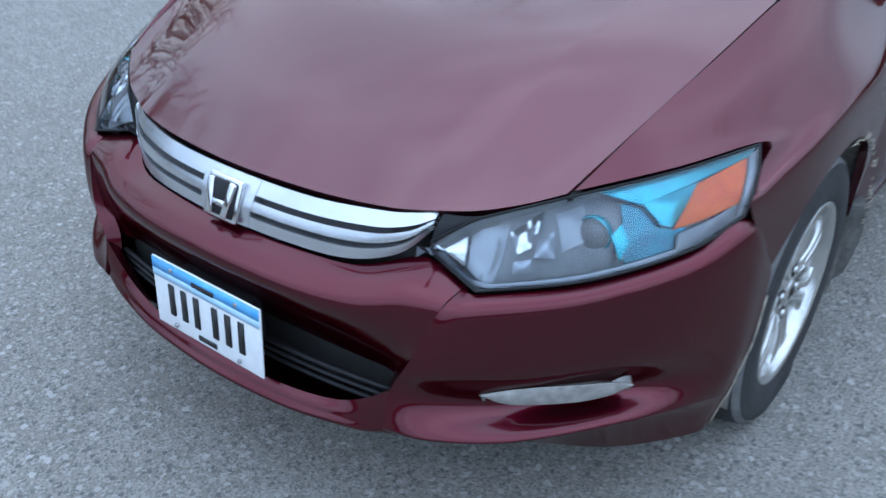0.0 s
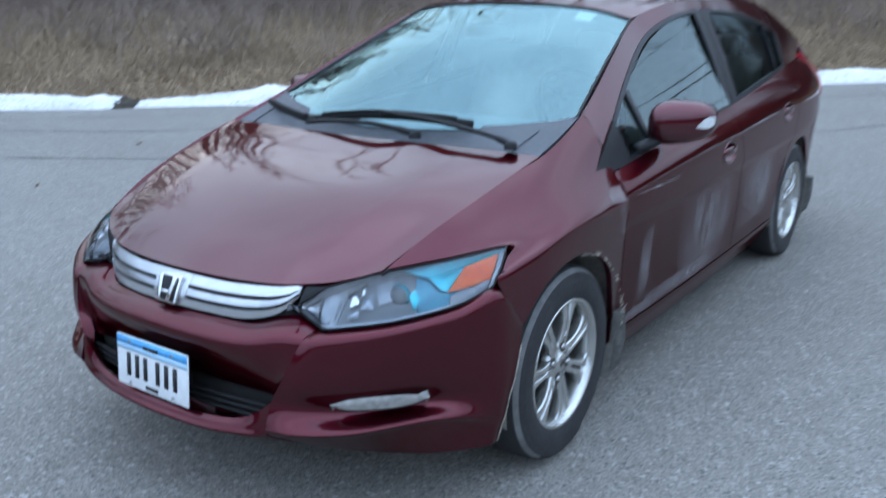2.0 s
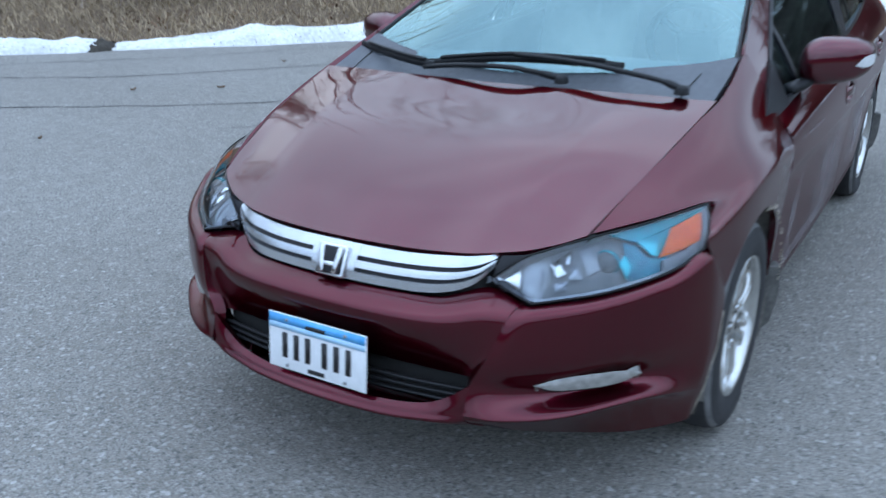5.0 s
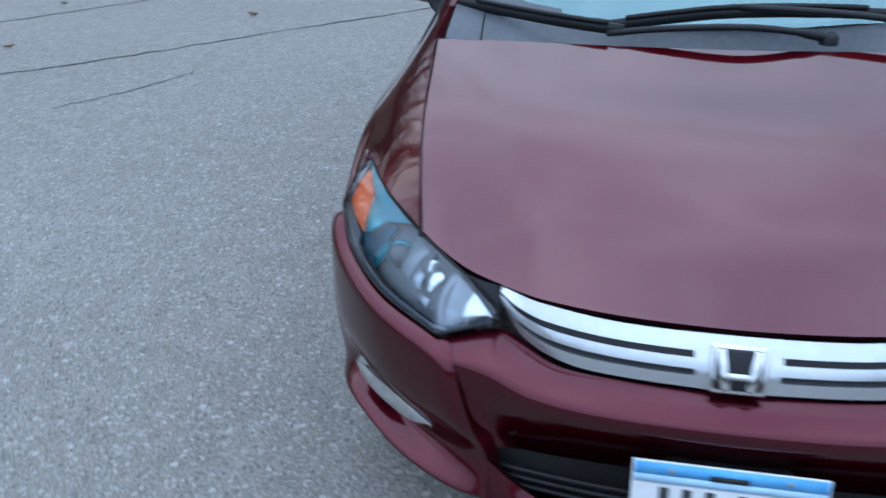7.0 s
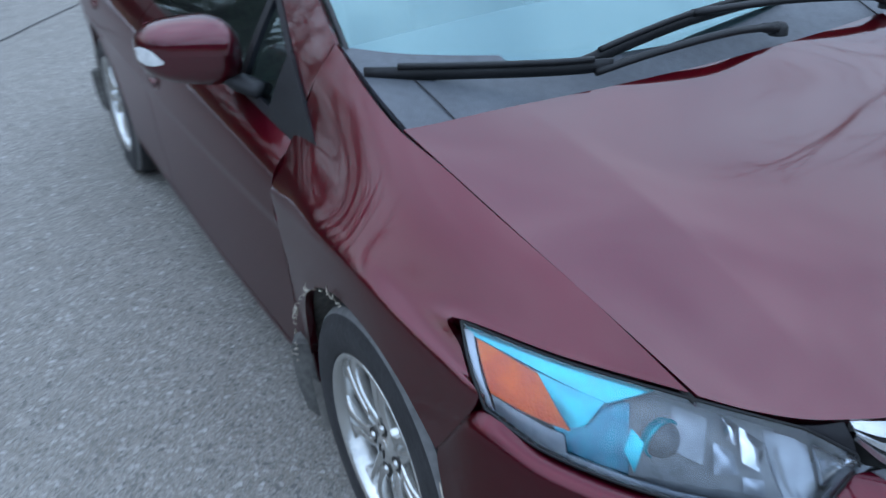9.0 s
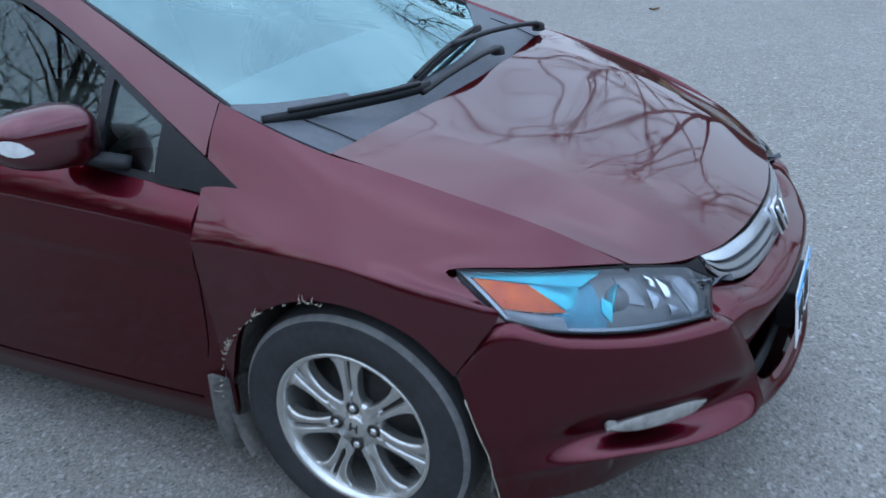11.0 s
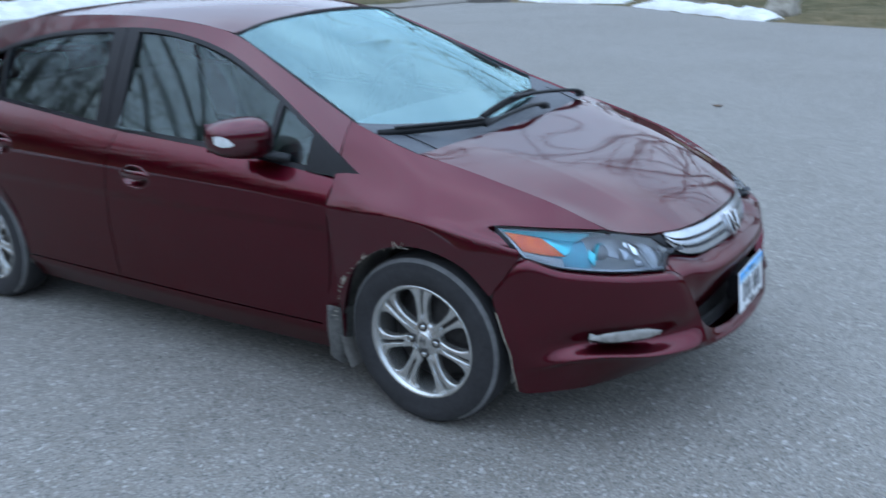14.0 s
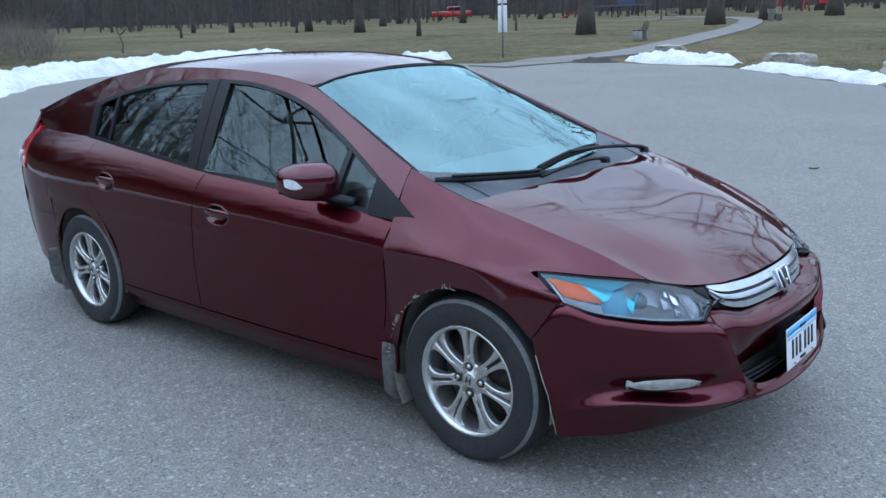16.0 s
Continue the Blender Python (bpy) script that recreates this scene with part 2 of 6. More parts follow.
def rubbed(name, rgb, amount):
    """Thin pale rub marks: broken by streaks and fading towards the patch's edges."""
    m = bpy.data.materials.new(name)
    m.use_nodes = True
    n, l = m.node_tree.nodes, m.node_tree.links
    b, out = n["Principled BSDF"], n["Material Output"]
    b.inputs["Base Color"].default_value, b.inputs["Roughness"].default_value = (*rgb, 1), 0.6
    tc, sep, nz = n.new("ShaderNodeTexCoord"), n.new("ShaderNodeSeparateXYZ"), n.new("ShaderNodeTexNoise")
    nz.inputs["Scale"].default_value, nz.inputs["Detail"].default_value = 5, 6
    mp = n.new("ShaderNodeMapping")
    mp.inputs["Scale"].default_value = (9.0, 9.0, 1.0)
    l.new(tc.outputs["Generated"], sep.inputs["Vector"])
    l.new(tc.outputs["Object"], mp.inputs["Vector"])
    l.new(mp.outputs["Vector"], nz.inputs["Vector"])
    fac = None
    for axis in ("X", "Z"):
        one, mul = n.new("ShaderNodeMath"), n.new("ShaderNodeMath")
        one.operation, one.inputs[0].default_value = "SUBTRACT", 1.0
        mul.operation = "MULTIPLY"
        l.new(sep.outputs[axis], one.inputs[1])
        l.new(sep.outputs[axis], mul.inputs[0])
        l.new(one.outputs["Value"], mul.inputs[1])
        if fac is None:
            fac = mul.outputs["Value"]
        else:
            both = n.new("ShaderNodeMath")
            both.operation = "MULTIPLY"
            l.new(fac, both.inputs[0])
            l.new(mul.outputs["Value"], both.inputs[1])
            fac = both.outputs["Value"]
    scl, mr, tr, mix = n.new("ShaderNodeMath"), n.new("ShaderNodeMapRange"), n.new("ShaderNodeBsdfTransparent"), n.new("ShaderNodeMixShader")
    scl.operation = "MULTIPLY"
    mr.inputs["From Min"].default_value, mr.inputs["From Max"].default_value, mr.inputs["To Max"].default_value = 0.33, 0.68, 16 * amount
    l.new(nz.outputs["Fac"], mr.inputs["Value"])
    l.new(mr.outputs["Result"], scl.inputs[0])
    l.new(fac, scl.inputs[1])
    scl.use_clamp = True
    l.new(scl.outputs["Value"], mix.inputs["Fac"])
    l.new(tr.outputs["BSDF"], mix.inputs[1])
    l.new(b.outputs["BSDF"], mix.inputs[2])
    l.new(mix.outputs["Shader"], out.inputs["Surface"])
    return m


RUB = rubbed("pale_rub_marks", (0.44, 0.41, 0.43), 0.56)
PLATE_WHITE = material("plate_white", (0.78, 0.80, 0.82), rough=0.4, vary=0.06, scale=20)
PLATE_BLUE = material("plate_blue", (0.05, 0.36, 0.80), rough=0.4, scale=14, second=(0.14, 0.48, 0.86))
PLATE_PALE = material("plate_pale_blue", (0.34, 0.62, 0.86), rough=0.4, scale=14, second=(0.48, 0.70, 0.88))
INK = material("plate_ink", (0.012, 0.012, 0.014), rough=0.5, vary=0.1)
CABIN = material("cabin_grey_trim", (0.15, 0.155, 0.16), rough=0.75, vary=0.2)
FABRIC = material("seat_fabric", (0.34, 0.33, 0.31), rough=0.95, vary=0.2, scale=20, bump=0.2, bump_scale=400)
UNDER = material("underbody_black", (0.012, 0.012, 0.012), rough=0.9, vary=0.3)
LINER = material("muddy_liner", (0.17, 0.16, 0.145), rough=0.9, vary=0.35, scale=10, bump=0.4, bump_scale=60)
FLAP = material("dirty_flap_plastic", (0.105, 0.102, 0.096), rough=0.85, vary=0.4, scale=14, bump=0.4, bump_scale=60)
FRAYED = material("frayed_pale_edge", (0.45, 0.40, 0.33), rough=0.9, vary=0.4, scale=60)
ASPHALT = asphalt("worn_asphalt")
TAR = material("crack_tar", (0.045, 0.045, 0.046), rough=0.85, vary=0.3)
SNOW = material("old_snow", (0.82, 0.83, 0.835), rough=0.75, second=(0.50, 0.50, 0.485), scale=2.2, fine=22, bump=1.0, bump_scale=9)
speckled(SNOW, 60, 0.968, (0.22, 0.20, 0.18))
SOIL = material("wet_dark_soil", (0.045, 0.038, 0.030), rough=0.95, vary=0.5, scale=4, bump=0.6, bump_scale=25)
LAWN = material("winter_lawn", (0.060, 0.066, 0.026), rough=0.95, spec=0.08, second=(0.20, 0.150, 0.085), scale=0.12, fine=3, bump=0.5, bump_scale=20)
DRY = material("dry_grass", (0.47, 0.355, 0.225), rough=0.9, second=(0.25, 0.185, 0.12), scale=0.7, fine=9)
TWIG = material("grey_brush_twigs", (0.33, 0.255, 0.21), rough=0.95, second=(0.18, 0.135, 0.115), scale=0.5, fine=4)
BARK = material("bark", (0.095, 0.080, 0.068), rough=0.95, second=(0.045, 0.038, 0.034), scale=2, fine=18, bump=0.8, bump_scale=14)
CONCRETE = material("path_concrete", (0.185, 0.168, 0.148), rough=0.9, vary=0.15, scale=0.8, fine=12, bump=0.2)
ROCK = material("pale_limestone", (0.36, 0.33, 0.28), rough=0.9, vary=0.3, scale=3, fine=20, bump=0.6, bump_scale=12)
LEAFBROWN = material("dead_leaf", (0.16, 0.09, 0.05), rough=0.9, vary=0.4)
SIGN_WHITE = material("sign_white", (0.75, 0.76, 0.76), rough=0.5, vary=0.05)
SIGN_RED = material("sign_red", (0.55, 0.06, 0.06), rough=0.5, vary=0.1)
STEEL = material("galvanised_steel", (0.35, 0.36, 0.37), rough=0.5, metal=0.7, vary=0.15)
TRUCK_RED = material("red_truck_paint", (0.38, 0.02, 0.02), rough=0.3, vary=0.15, coat=0.6)
PLAY_BLUE = material("play_dark_blue", (0.05, 0.07, 0.14), rough=0.5, vary=0.2)
PLAY_RED = material("play_red", (0.50, 0.03, 0.03), rough=0.5, vary=0.2)
WOODPOST = material("brown_post", (0.10, 0.065, 0.045), rough=0.85, vary=0.3)

# ---- mesh helpers ----


class Mesh:
    """Collects vertices and faces for one part."""

    def __init__(self):
        self.v, self.f = [], []

    def add(self, verts, faces):
        k = len(self.v)
        self.v += [tuple(map(float, p)) for p in verts]
        self.f += [tuple(i + k for i in face) for face in faces]
        return self


def part(name, mb, mat, parent=None, label="", smooth=True):
    """Links the collected mesh as one object under a thing or a part."""
    me = bpy.data.meshes.new(name)
    me.from_pydata(mb.v, [], mb.f)
    me.materials.append(mat)
    me.polygons.foreach_set("use_smooth", [smooth] * len(me.polygons))
    me.update()
    ob = new(name, me)
    if parent is not None:
        ob.parent = parent
    if label:
        ob["label"] = label
    return ob


def thing(name, label, category, at=(0, 0, 0), group=""):
    e = new(name)
    e.empty_display_size = 0.2
    e.location = at
    return tagged(e, label, category, group)


def cat(p, n):
    """A smooth curve through the points p (k x d), n samples a span."""
    p = np.asarray(p, float)
    q = np.vstack([2 * p[0] - p[1], p, 2 * p[-1] - p[-2]])
    out = []
    for i in range(1, len(q) - 2):
        a, b, c, d = q[i - 1], q[i], q[i + 1], q[i + 2]
        for t in np.linspace(0, 1, n, endpoint=False):
            out.append(0.5 * (2 * b + (c - a) * t + (2 * a - 5 * b + 4 * c - d) * t * t + (3 * b - a - 3 * c + d) * t**3))
    out.append(q[-2])
    return np.array(out)


def net(rows, nu=6, nv=6):
    """A smooth surface through a net of points: rows of equal length."""
    along = np.array([cat(r, nv) for r in rows])
    return np.stack([cat(along[:, j], nu) for j in range(along.shape[1])], 1)


def lin(table):
    """A smooth function of x through (x, value) pairs."""
    t = sorted(table)
    xs, ys = np.array([a for a, _ in t]), np.array([b for _, b in t])
    k = np.gradient(ys, xs)

    def f(x):
        x = np.clip(x, xs[0], xs[-1])
        i = int(np.clip(np.searchsorted(xs, x) - 1, 0, len(xs) - 2))
        h = xs[i + 1] - xs[i]
        u = (x - xs[i]) / h
        return (2 * u**3 - 3 * u**2 + 1) * ys[i] + (u**3 - 2 * u**2 + u) * h * k[i] + (3 * u**2 - 2 * u**3) * ys[i + 1] + (u**3 - u**2) * h * k[i + 1]

    return f


def normals(g):
    du, dv = np.gradient(g, axis=0), np.gradient(g, axis=1)
    n = np.cross(du, dv)
    return n / np.maximum(np.linalg.norm(n, axis=2, keepdims=True), 1e-9)


def sheet(mb, g, out, depth=0.012, gap=0.0, lift=0.0):
    """A panel from a grid of points: outer skin and turned-in edges. out: roughly where its outside faces."""
    g = np.array(g, float)
    if gap:
        for a, b in ((0, 1), (-1, -2)):
            d = g[b] - g[a]
            g[a] += d / np.maximum(np.linalg.norm(d, axis=1, keepdims=True), 1e-6) * np.minimum(gap, np.linalg.norm(d, axis=1, keepdims=True) * 0.5)
            d = g[:, b] - g[:, a]
            g[:, a] += d / np.maximum(np.linalg.norm(d, axis=1, keepdims=True), 1e-6) * np.minimum(gap, np.linalg.norm(d, axis=1, keepdims=True) * 0.5)
    n = normals(g)
    if (n.mean((0, 1)) @ np.array(out, float)) < 0:
        g = g[:, ::-1]
        n = -n[:, ::-1]
    g = g + n * lift
    r, c = g.shape[:2]
    mb.add(g.reshape(-1, 3), [(i * c + j, (i + 1) * c + j, (i + 1) * c + j + 1, i * c + j + 1) for i in range(r - 1) for j in range(c - 1)])
    if depth:
        ring = [(0, j) for j in range(c)] + [(i, c - 1) for i in range(1, r)] + [(r - 1, j) for j in range(c - 2, -1, -1)] + [(i, 0) for i in range(r - 2, 0, -1)]
        top = [g[a] for a in ring]
        low = [g[a] - n[a] * depth for a in ring]
        k = len(ring)
        mb.add(top + low, [(i, (i + 1) % k, k + (i + 1) % k, k + i) for i in range(k)])
    return mb


def tube(mb, path, radius, sides=8, flat=1.0, cap=True):
    """A tube along a path; radius a number or one for each point."""
    path = np.asarray(path, float)
    rad = np.broadcast_to(np.asarray(radius, float), (len(path),))
    tang = np.gradient(path, axis=0)
    tang /= np.maximum(np.linalg.norm(tang, axis=1, keepdims=True), 1e-9)
    up = np.array([0, 0, 1.0]) if abs(tang[0][2]) < 0.9 else np.array([1.0, 0, 0])
    verts, faces = [], []
    for p, t, r in zip(path, tang, rad):
        a = np.cross(t, up)
        a /= max(np.linalg.norm(a), 1e-9)
        b = np.cross(a, t)
        for k in range(sides):
            w = 2 * np.pi * k / sides
            verts.append(p + r * (a * np.cos(w) + b * flat * np.sin(w)))
    n = len(path)
    for i in range(n - 1):
        for k in range(sides):
            faces.append((i * sides + k, i * sides + (k + 1) % sides, (i + 1) * sides + (k + 1) % sides, (i + 1) * sides + k))
    if cap:
        faces += [tuple(range(sides))[::-1], tuple((n - 1) * sides + k for k in range(sides))]
    return mb.add(verts, faces)


def lathe(mb, profile, centre, axis="y", n=48, s=1):
    """Turns (radius, along) pairs round an axis through centre."""
    verts, faces = [], []
    for r, h in profile:
        for k in range(n):
            w = 2 * np.pi * k / n
            c, d = r * np.cos(w), r * np.sin(w)
            verts.append({"y": (centre[0] + c, centre[1] + s * h, centre[2] + d), "z": (centre[0] + c, centre[1] + d, centre[2] + h), "x": (centre[0] + s * h, centre[1] + c, centre[2] + d)}[axis])
    for i in range(len(profile) - 1):
        for k in range(n):
            faces.append((i * n + k, i * n + (k + 1) % n, (i + 1) * n + (k + 1) % n, (i + 1) * n + k))
    return mb.add(verts, faces)


def block(mb, centre, size, bevel=0.01, turn=None, segments=2):
    """A bevelled box; turn: a rotation matrix."""
    bm = bmesh.new()
    bmesh.ops.create_cube(bm, size=1)
    for v in bm.verts:
        v.co = Vector([v.co[i] * size[i] for i in range(3)])
    if bevel:
        bmesh.ops.bevel(bm, geom=bm.edges[:], offset=min(bevel, min(size) * 0.45), segments=segments, profile=0.5, affect="EDGES")
    if turn is not None:
        bmesh.ops.transform(bm, matrix=turn.to_4x4(), verts=bm.verts[:])
    bm.verts.index_update()
    mb.add([v.co + Vector(centre) for v in bm.verts], [[v.index for v in f.verts] for f in bm.faces])
    bm.free()
    return mb


def flip(points, s):
    """The points on the car's left (s = 1) or mirrored to its right (s = -1)."""
    p = np.array(points, float)
    p[..., 1] *= s
    return p

# ---- the setting: lot, ground, snow, verge, woods ----
LOT = cat([(-3.81, -7.85), (-5.54, -6.1), (-8.42, -3.3), (-11.38, -0.71), (-13.96, 1.6), (-17.99, 4.71), (-22.44, 7.69), (-24.27, 11.03), (-24.49, 14.95), (-21.34, 19.02), (-16.4, 20.01), (-12.61, 21.39), (-9.86, 20.81), (-7.32, 19.87), (-4.81, 17.34), (-2.85, 15.78), (2, 13.8), (9, 13.5), (18, 16), (32, 18), (44, 0), (40, -30), (16, -36), (2, -22), (-2.2, -11.6)], 4)[:, :2]


def outside(x, y):
    """Metres outside the lot's edge (negative within), for arrays."""
    x, y = np.asarray(x, float), np.asarray(y, float)
    best, inside = np.full(x.shape, 1e9), np.zeros(x.shape, bool)
    for (ax, ay), (bx, by) in zip(LOT, np.roll(LOT, -1, 0)):
        dx, dy = bx - ax, by - ay
        t = np.clip(((x - ax) * dx + (y - ay) * dy) / max(dx * dx + dy * dy, 1e-9), 0, 1)
        best = np.minimum(best, np.hypot(x - ax - t * dx, y - ay - t * dy))
        if dy:
            inside ^= ((ay > y) != (by > y)) & (x < dx * (y - ay) / dy + ax)
    return np.where(inside, -best, best)


def step(v):
    v = np.clip(v, 0, 1)
    return v * v * (3 - 2 * v)


def dryness(x, y):
    """1 on the rough bank beside the lot, 0 on the mown lawn."""
    return step((3.5 - (np.asarray(y) + 0.30 * (np.asarray(x) + 14))) / 4.0)


def slope(x, y):
    """The lot climbs gently away behind the car."""
    return 0.0085 * np.clip(-0.866 * np.asarray(x, float) + 0.5 * np.asarray(y, float) - 3.0, 0, 42)


def ground_z(x, y):
    x, y = np.asarray(x, float), np.asarray(y, float)
    d = outside(x, y)
    r = np.hypot(x, y)
    return slope(x, y) - 0.03 + 0.07 * step(d / 0.8) + dryness(x, y) * 0.55 * step((d - 0.5) / 9) + 0.0145 * np.maximum(r - 28, 0) * (r < 400) + 5.4 * (r >= 400)


ax = np.concatenate([-np.geomspace(1500, 45, 16), np.linspace(-42, 42, 113), np.geomspace(45, 1500, 16)])
gx, gy = np.meshgrid(ax, ax, indexing="ij")
gz = ground_z(gx, gy)
gz += np.where(outside(gx, gy) > 0.6, 0.03 * np.sin(gx * 1.7) * np.sin(gy * 1.3 + gx * 0.4), 0)
mb = Mesh()
sheet(mb, np.stack([gx, gy, gz], 2), (0, 0, 1), depth=0)
GROUND_MAT = material("winter_turf", (0.052, 0.056, 0.024), rough=0.95, spec=0.08, second=(0.185, 0.140, 0.082), scale=0.11, fine=2.2, bump=0.5, bump_scale=18)
n_, l_ = GROUND_MAT.node_tree.nodes, GROUND_MAT.node_tree.links
b_ = n_["Principled BSDF"]
at_, nz_, rp_, mx_ = n_.new("ShaderNodeAttribute"), n_.new("ShaderNodeTexNoise"), n_.new("ShaderNodeValToRGB"), n_.new("ShaderNodeMix")
at_.attribute_name, mx_.data_type = "dry_litter", "RGBA"
nz_.inputs["Scale"].default_value, nz_.inputs["Detail"].default_value = 9.0, 10
rp_.color_ramp.elements[0].position, rp_.color_ramp.elements[0].color = 0.35, (0.075, 0.052, 0.036, 1)
rp_.color_ramp.elements[1].position, rp_.color_ramp.elements[1].color = 0.65, (0.30, 0.215, 0.14, 1)
l_.new(nz_.outputs["Fac"], rp_.inputs["Fac"])
l_.new(at_.outputs["Fac"], mx_.inputs["Factor"])
l_.new(b_.inputs["Base Color"].links[0].from_socket, mx_.inputs["A"])
l_.new(rp_.outputs["Color"], mx_.inputs["B"])
l_.new(mx_.outputs["Result"], b_.inputs["Base Color"])
GROUND = part("ground", mb, GROUND_MAT)
litter = GROUND.data.attributes.new("dry_litter", "FLOAT", "POINT")
co = np.array(mb.v)
litter.data.foreach_set("value", dryness(co[:, 0], co[:, 1]) * step(1 - (outside(co[:, 0], co[:, 1]) - 45) / 30))
tagged(GROUND, "winter lawn, green and straw-coloured, round the lot", "ground", kind="structure")

mb = Mesh()
rings = [LOT * k for k in (0.02, 0.1, 0.2, 0.3, 0.4, 0.5, 0.6, 0.7, 0.8, 0.9, 1.0)] + [LOT]
lot = np.stack([np.column_stack([q, slope(*q.T) - (0.25 if k == 11 else 0)]) for k, q in enumerate(rings)])
lot = np.concatenate([lot, lot[:, :1]], 1)
sheet(mb, lot, (0, 0, 1), depth=0)
mb.add([tuple(p) for p in lot[0, :-1]], [tuple(range(len(LOT)))])
LOT_OB = tagged(part("road", mb, ASPHALT, smooth=False), "worn grey asphalt parking lot with stone chips showing", "pavement", kind="structure")


def crack(points, width):
    mb = Mesh()
    rnd = random.Random(int(abs(points[0][0] * 100)))
    p = cat([(x + rnd.uniform(-0.05, 0.05), y + rnd.uniform(-0.05, 0.05)) for x, y in points], 14)
    t = np.gradient(p, axis=0)
    nrm = np.stack([-t[:, 1], t[:, 0]], 1) / np.linalg.norm(t, axis=1, keepdims=True)
    verts, faces = [], []
    for i, (q, m) in enumerate(zip(p, nrm)):
        w = width * (0.35 + 0.8 * rnd.random())
        j = m * rnd.uniform(-0.02, 0.02)
        z = float(slope(*q)) + 0.004
        verts += [(*(q + j + m * w), z), (*(q + j - m * w), z)]
        if i:
            faces.append((2 * i - 2, 2 * i - 1, 2 * i + 1, 2 * i))
    part("crack", mb.add(verts, faces), TAR, LOT_OB)


crack([(-1.55, -5.66), (-2.66, -4.03), (-3.68, -2.9), (-4.95, -1.62), (-6.78, -0.03), (-9.51, 1.73)], 0.012)
crack([(-2.37, -7.13), (-3.28, -5.7), (-4.54, -4.45), (-5.84, -3.57), (-7.94, -1.78), (-11.33, 0.96)], 0.012)
crack([(-2.9, -7.59), (-4.62, -5.91), (-6.52, -4.57), (-8.88, -2.68)], 0.010)
crack([(-2.03, -3.28), (-2.36, -2.99), (-2.8, -2.86)], 0.006)


def snow_bank(points, width, height, seed, label):
    """A ridge of old snow along a line, lumpy and tapering at both ends."""
    p = cat(points, 26)
    t = np.gradient(p, axis=0)
    nrm = np.stack([-t[:, 1], t[:, 0]], 1) / np.linalg.norm(t, axis=1, keepdims=True)
    k, rows = len(p), []
    for i in range(k):
        env = min(1.0, 6.0 * i / k + 0.15, 6.0 * (k - 1 - i) / k + 0.15)
        row = []
        for a in np.linspace(-1, 1, 15):
            lump = noise.noise(Vector((p[i][0] * 1.1, p[i][1] * 1.1, seed + a * 1.3)))
            fine = noise.noise(Vector((p[i][0] * 4.5, p[i][1] * 4.5, seed + a * 4)))
            w = width * (1 + 0.25 * noise.noise(Vector((p[i][0], p[i][1], seed)))) * (0.6 + 0.4 * env)
            h = height * env * (1 - abs(a) ** 2.2) * (1 + 0.45 * lump) + (0.10 * fine + 0.06 * noise.noise(Vector((p[i][0] * 11, p[i][1] * 11, seed + a * 9)))) * (1 - a * a) * min(1, height * 3)
            row.append((*(p[i] + nrm[i] * a * w / 2), float(slope(*p[i])) + max(h, 0) - 0.02 + (0.03 if abs(a) < 0.95 else 0)))
        rows.append(row)
    mb = sheet(Mesh(), np.array(rows), (0, 0, 1), depth=0.05)
    return tagged(part("snow_bank", mb, SNOW), label, "snow bank", group="snow banks")


snow_bank([(-2.75, -9.86), (-3.59, -8.51), (-4.57, -7.41)], 0.75, 0.12, 1, "low bank of old white snow along the lot edge")
snow_bank([(-4.5, -7.51), (-6.3, -5.78), (-8.83, -3.4), (-11.69, -0.86), (-14.16, 1.5), (-16.77, 3.32)], 0.85, 0.14, 2, "long low bank of old white snow before dry grass")
snow_bank([(-19.45, 5.5), (-22.64, 7.69), (-24.67, 10.64), (-25.4, 13.96), (-24.37, 17.47), (-21.91, 19.8)], 1.8, 0.46, 3, "tall lumpy snow bank pushed up at the lot edge")
snow_bank([(-20.2, 20.67), (-19.1, 21.06), (-18.21, 21.26)], 0.9, 0.3, 4, "small remnant of snow on the grass edge")
snow_bank([(-11.8, 22.4), (-10.3, 21.9), (-8.9, 21.35), (-7.7, 21.0)], 1.1, 0.29, 5, "rounded pile of white snow beside the path")
snow_bank([(-7.1, 20.1), (-5.8, 19.05), (-4.4, 17.75), (-3.3, 16.6), (-2.7, 16.05)], 0.8, 0.17, 6, "low ragged snow pile along the asphalt edge")


def debris(x, y, w, h, seed, name, mat, label):
    """A low heap of dirt or dead leaves."""
    rows = []
    for i, u in enumerate(np.linspace(-1, 1, 13)):
        row = []
        for v in np.linspace(-1, 1, 13):
            r = min(1.0, math.hypot(u, v))
            row.append((x + u * w + 0.1 * noise.noise(Vector((u * 3, v * 3, seed))), y + v * w * 0.7, max(0, h * (1 - r * r) * (1 + 1.1 * noise.noise(Vector((u * 3.5, v * 3.5, seed + 5))))) - 0.01 + float(slope(x, y))))
        rows.append(row)
    return tagged(part(name, sheet(Mesh(), np.array(rows), (0, 0, 1), depth=0), mat), label, "dirt heap")


debris(-4.36, -7.42, 0.26, 0.10, 1, "dirt_heap", SOIL, "dark heap of dirt and dead leaves between snow")
debris(-22.48, 6.80, 1.0, 0.5, 3, "dirt_heap", SOIL, "dark wet soil heap at the foot of the snow bank")
debris(-12.70, 21.68, 0.9, 0.13, 4, "dirt_heap", SOIL, "dark soil and leaves beside the snow pile")


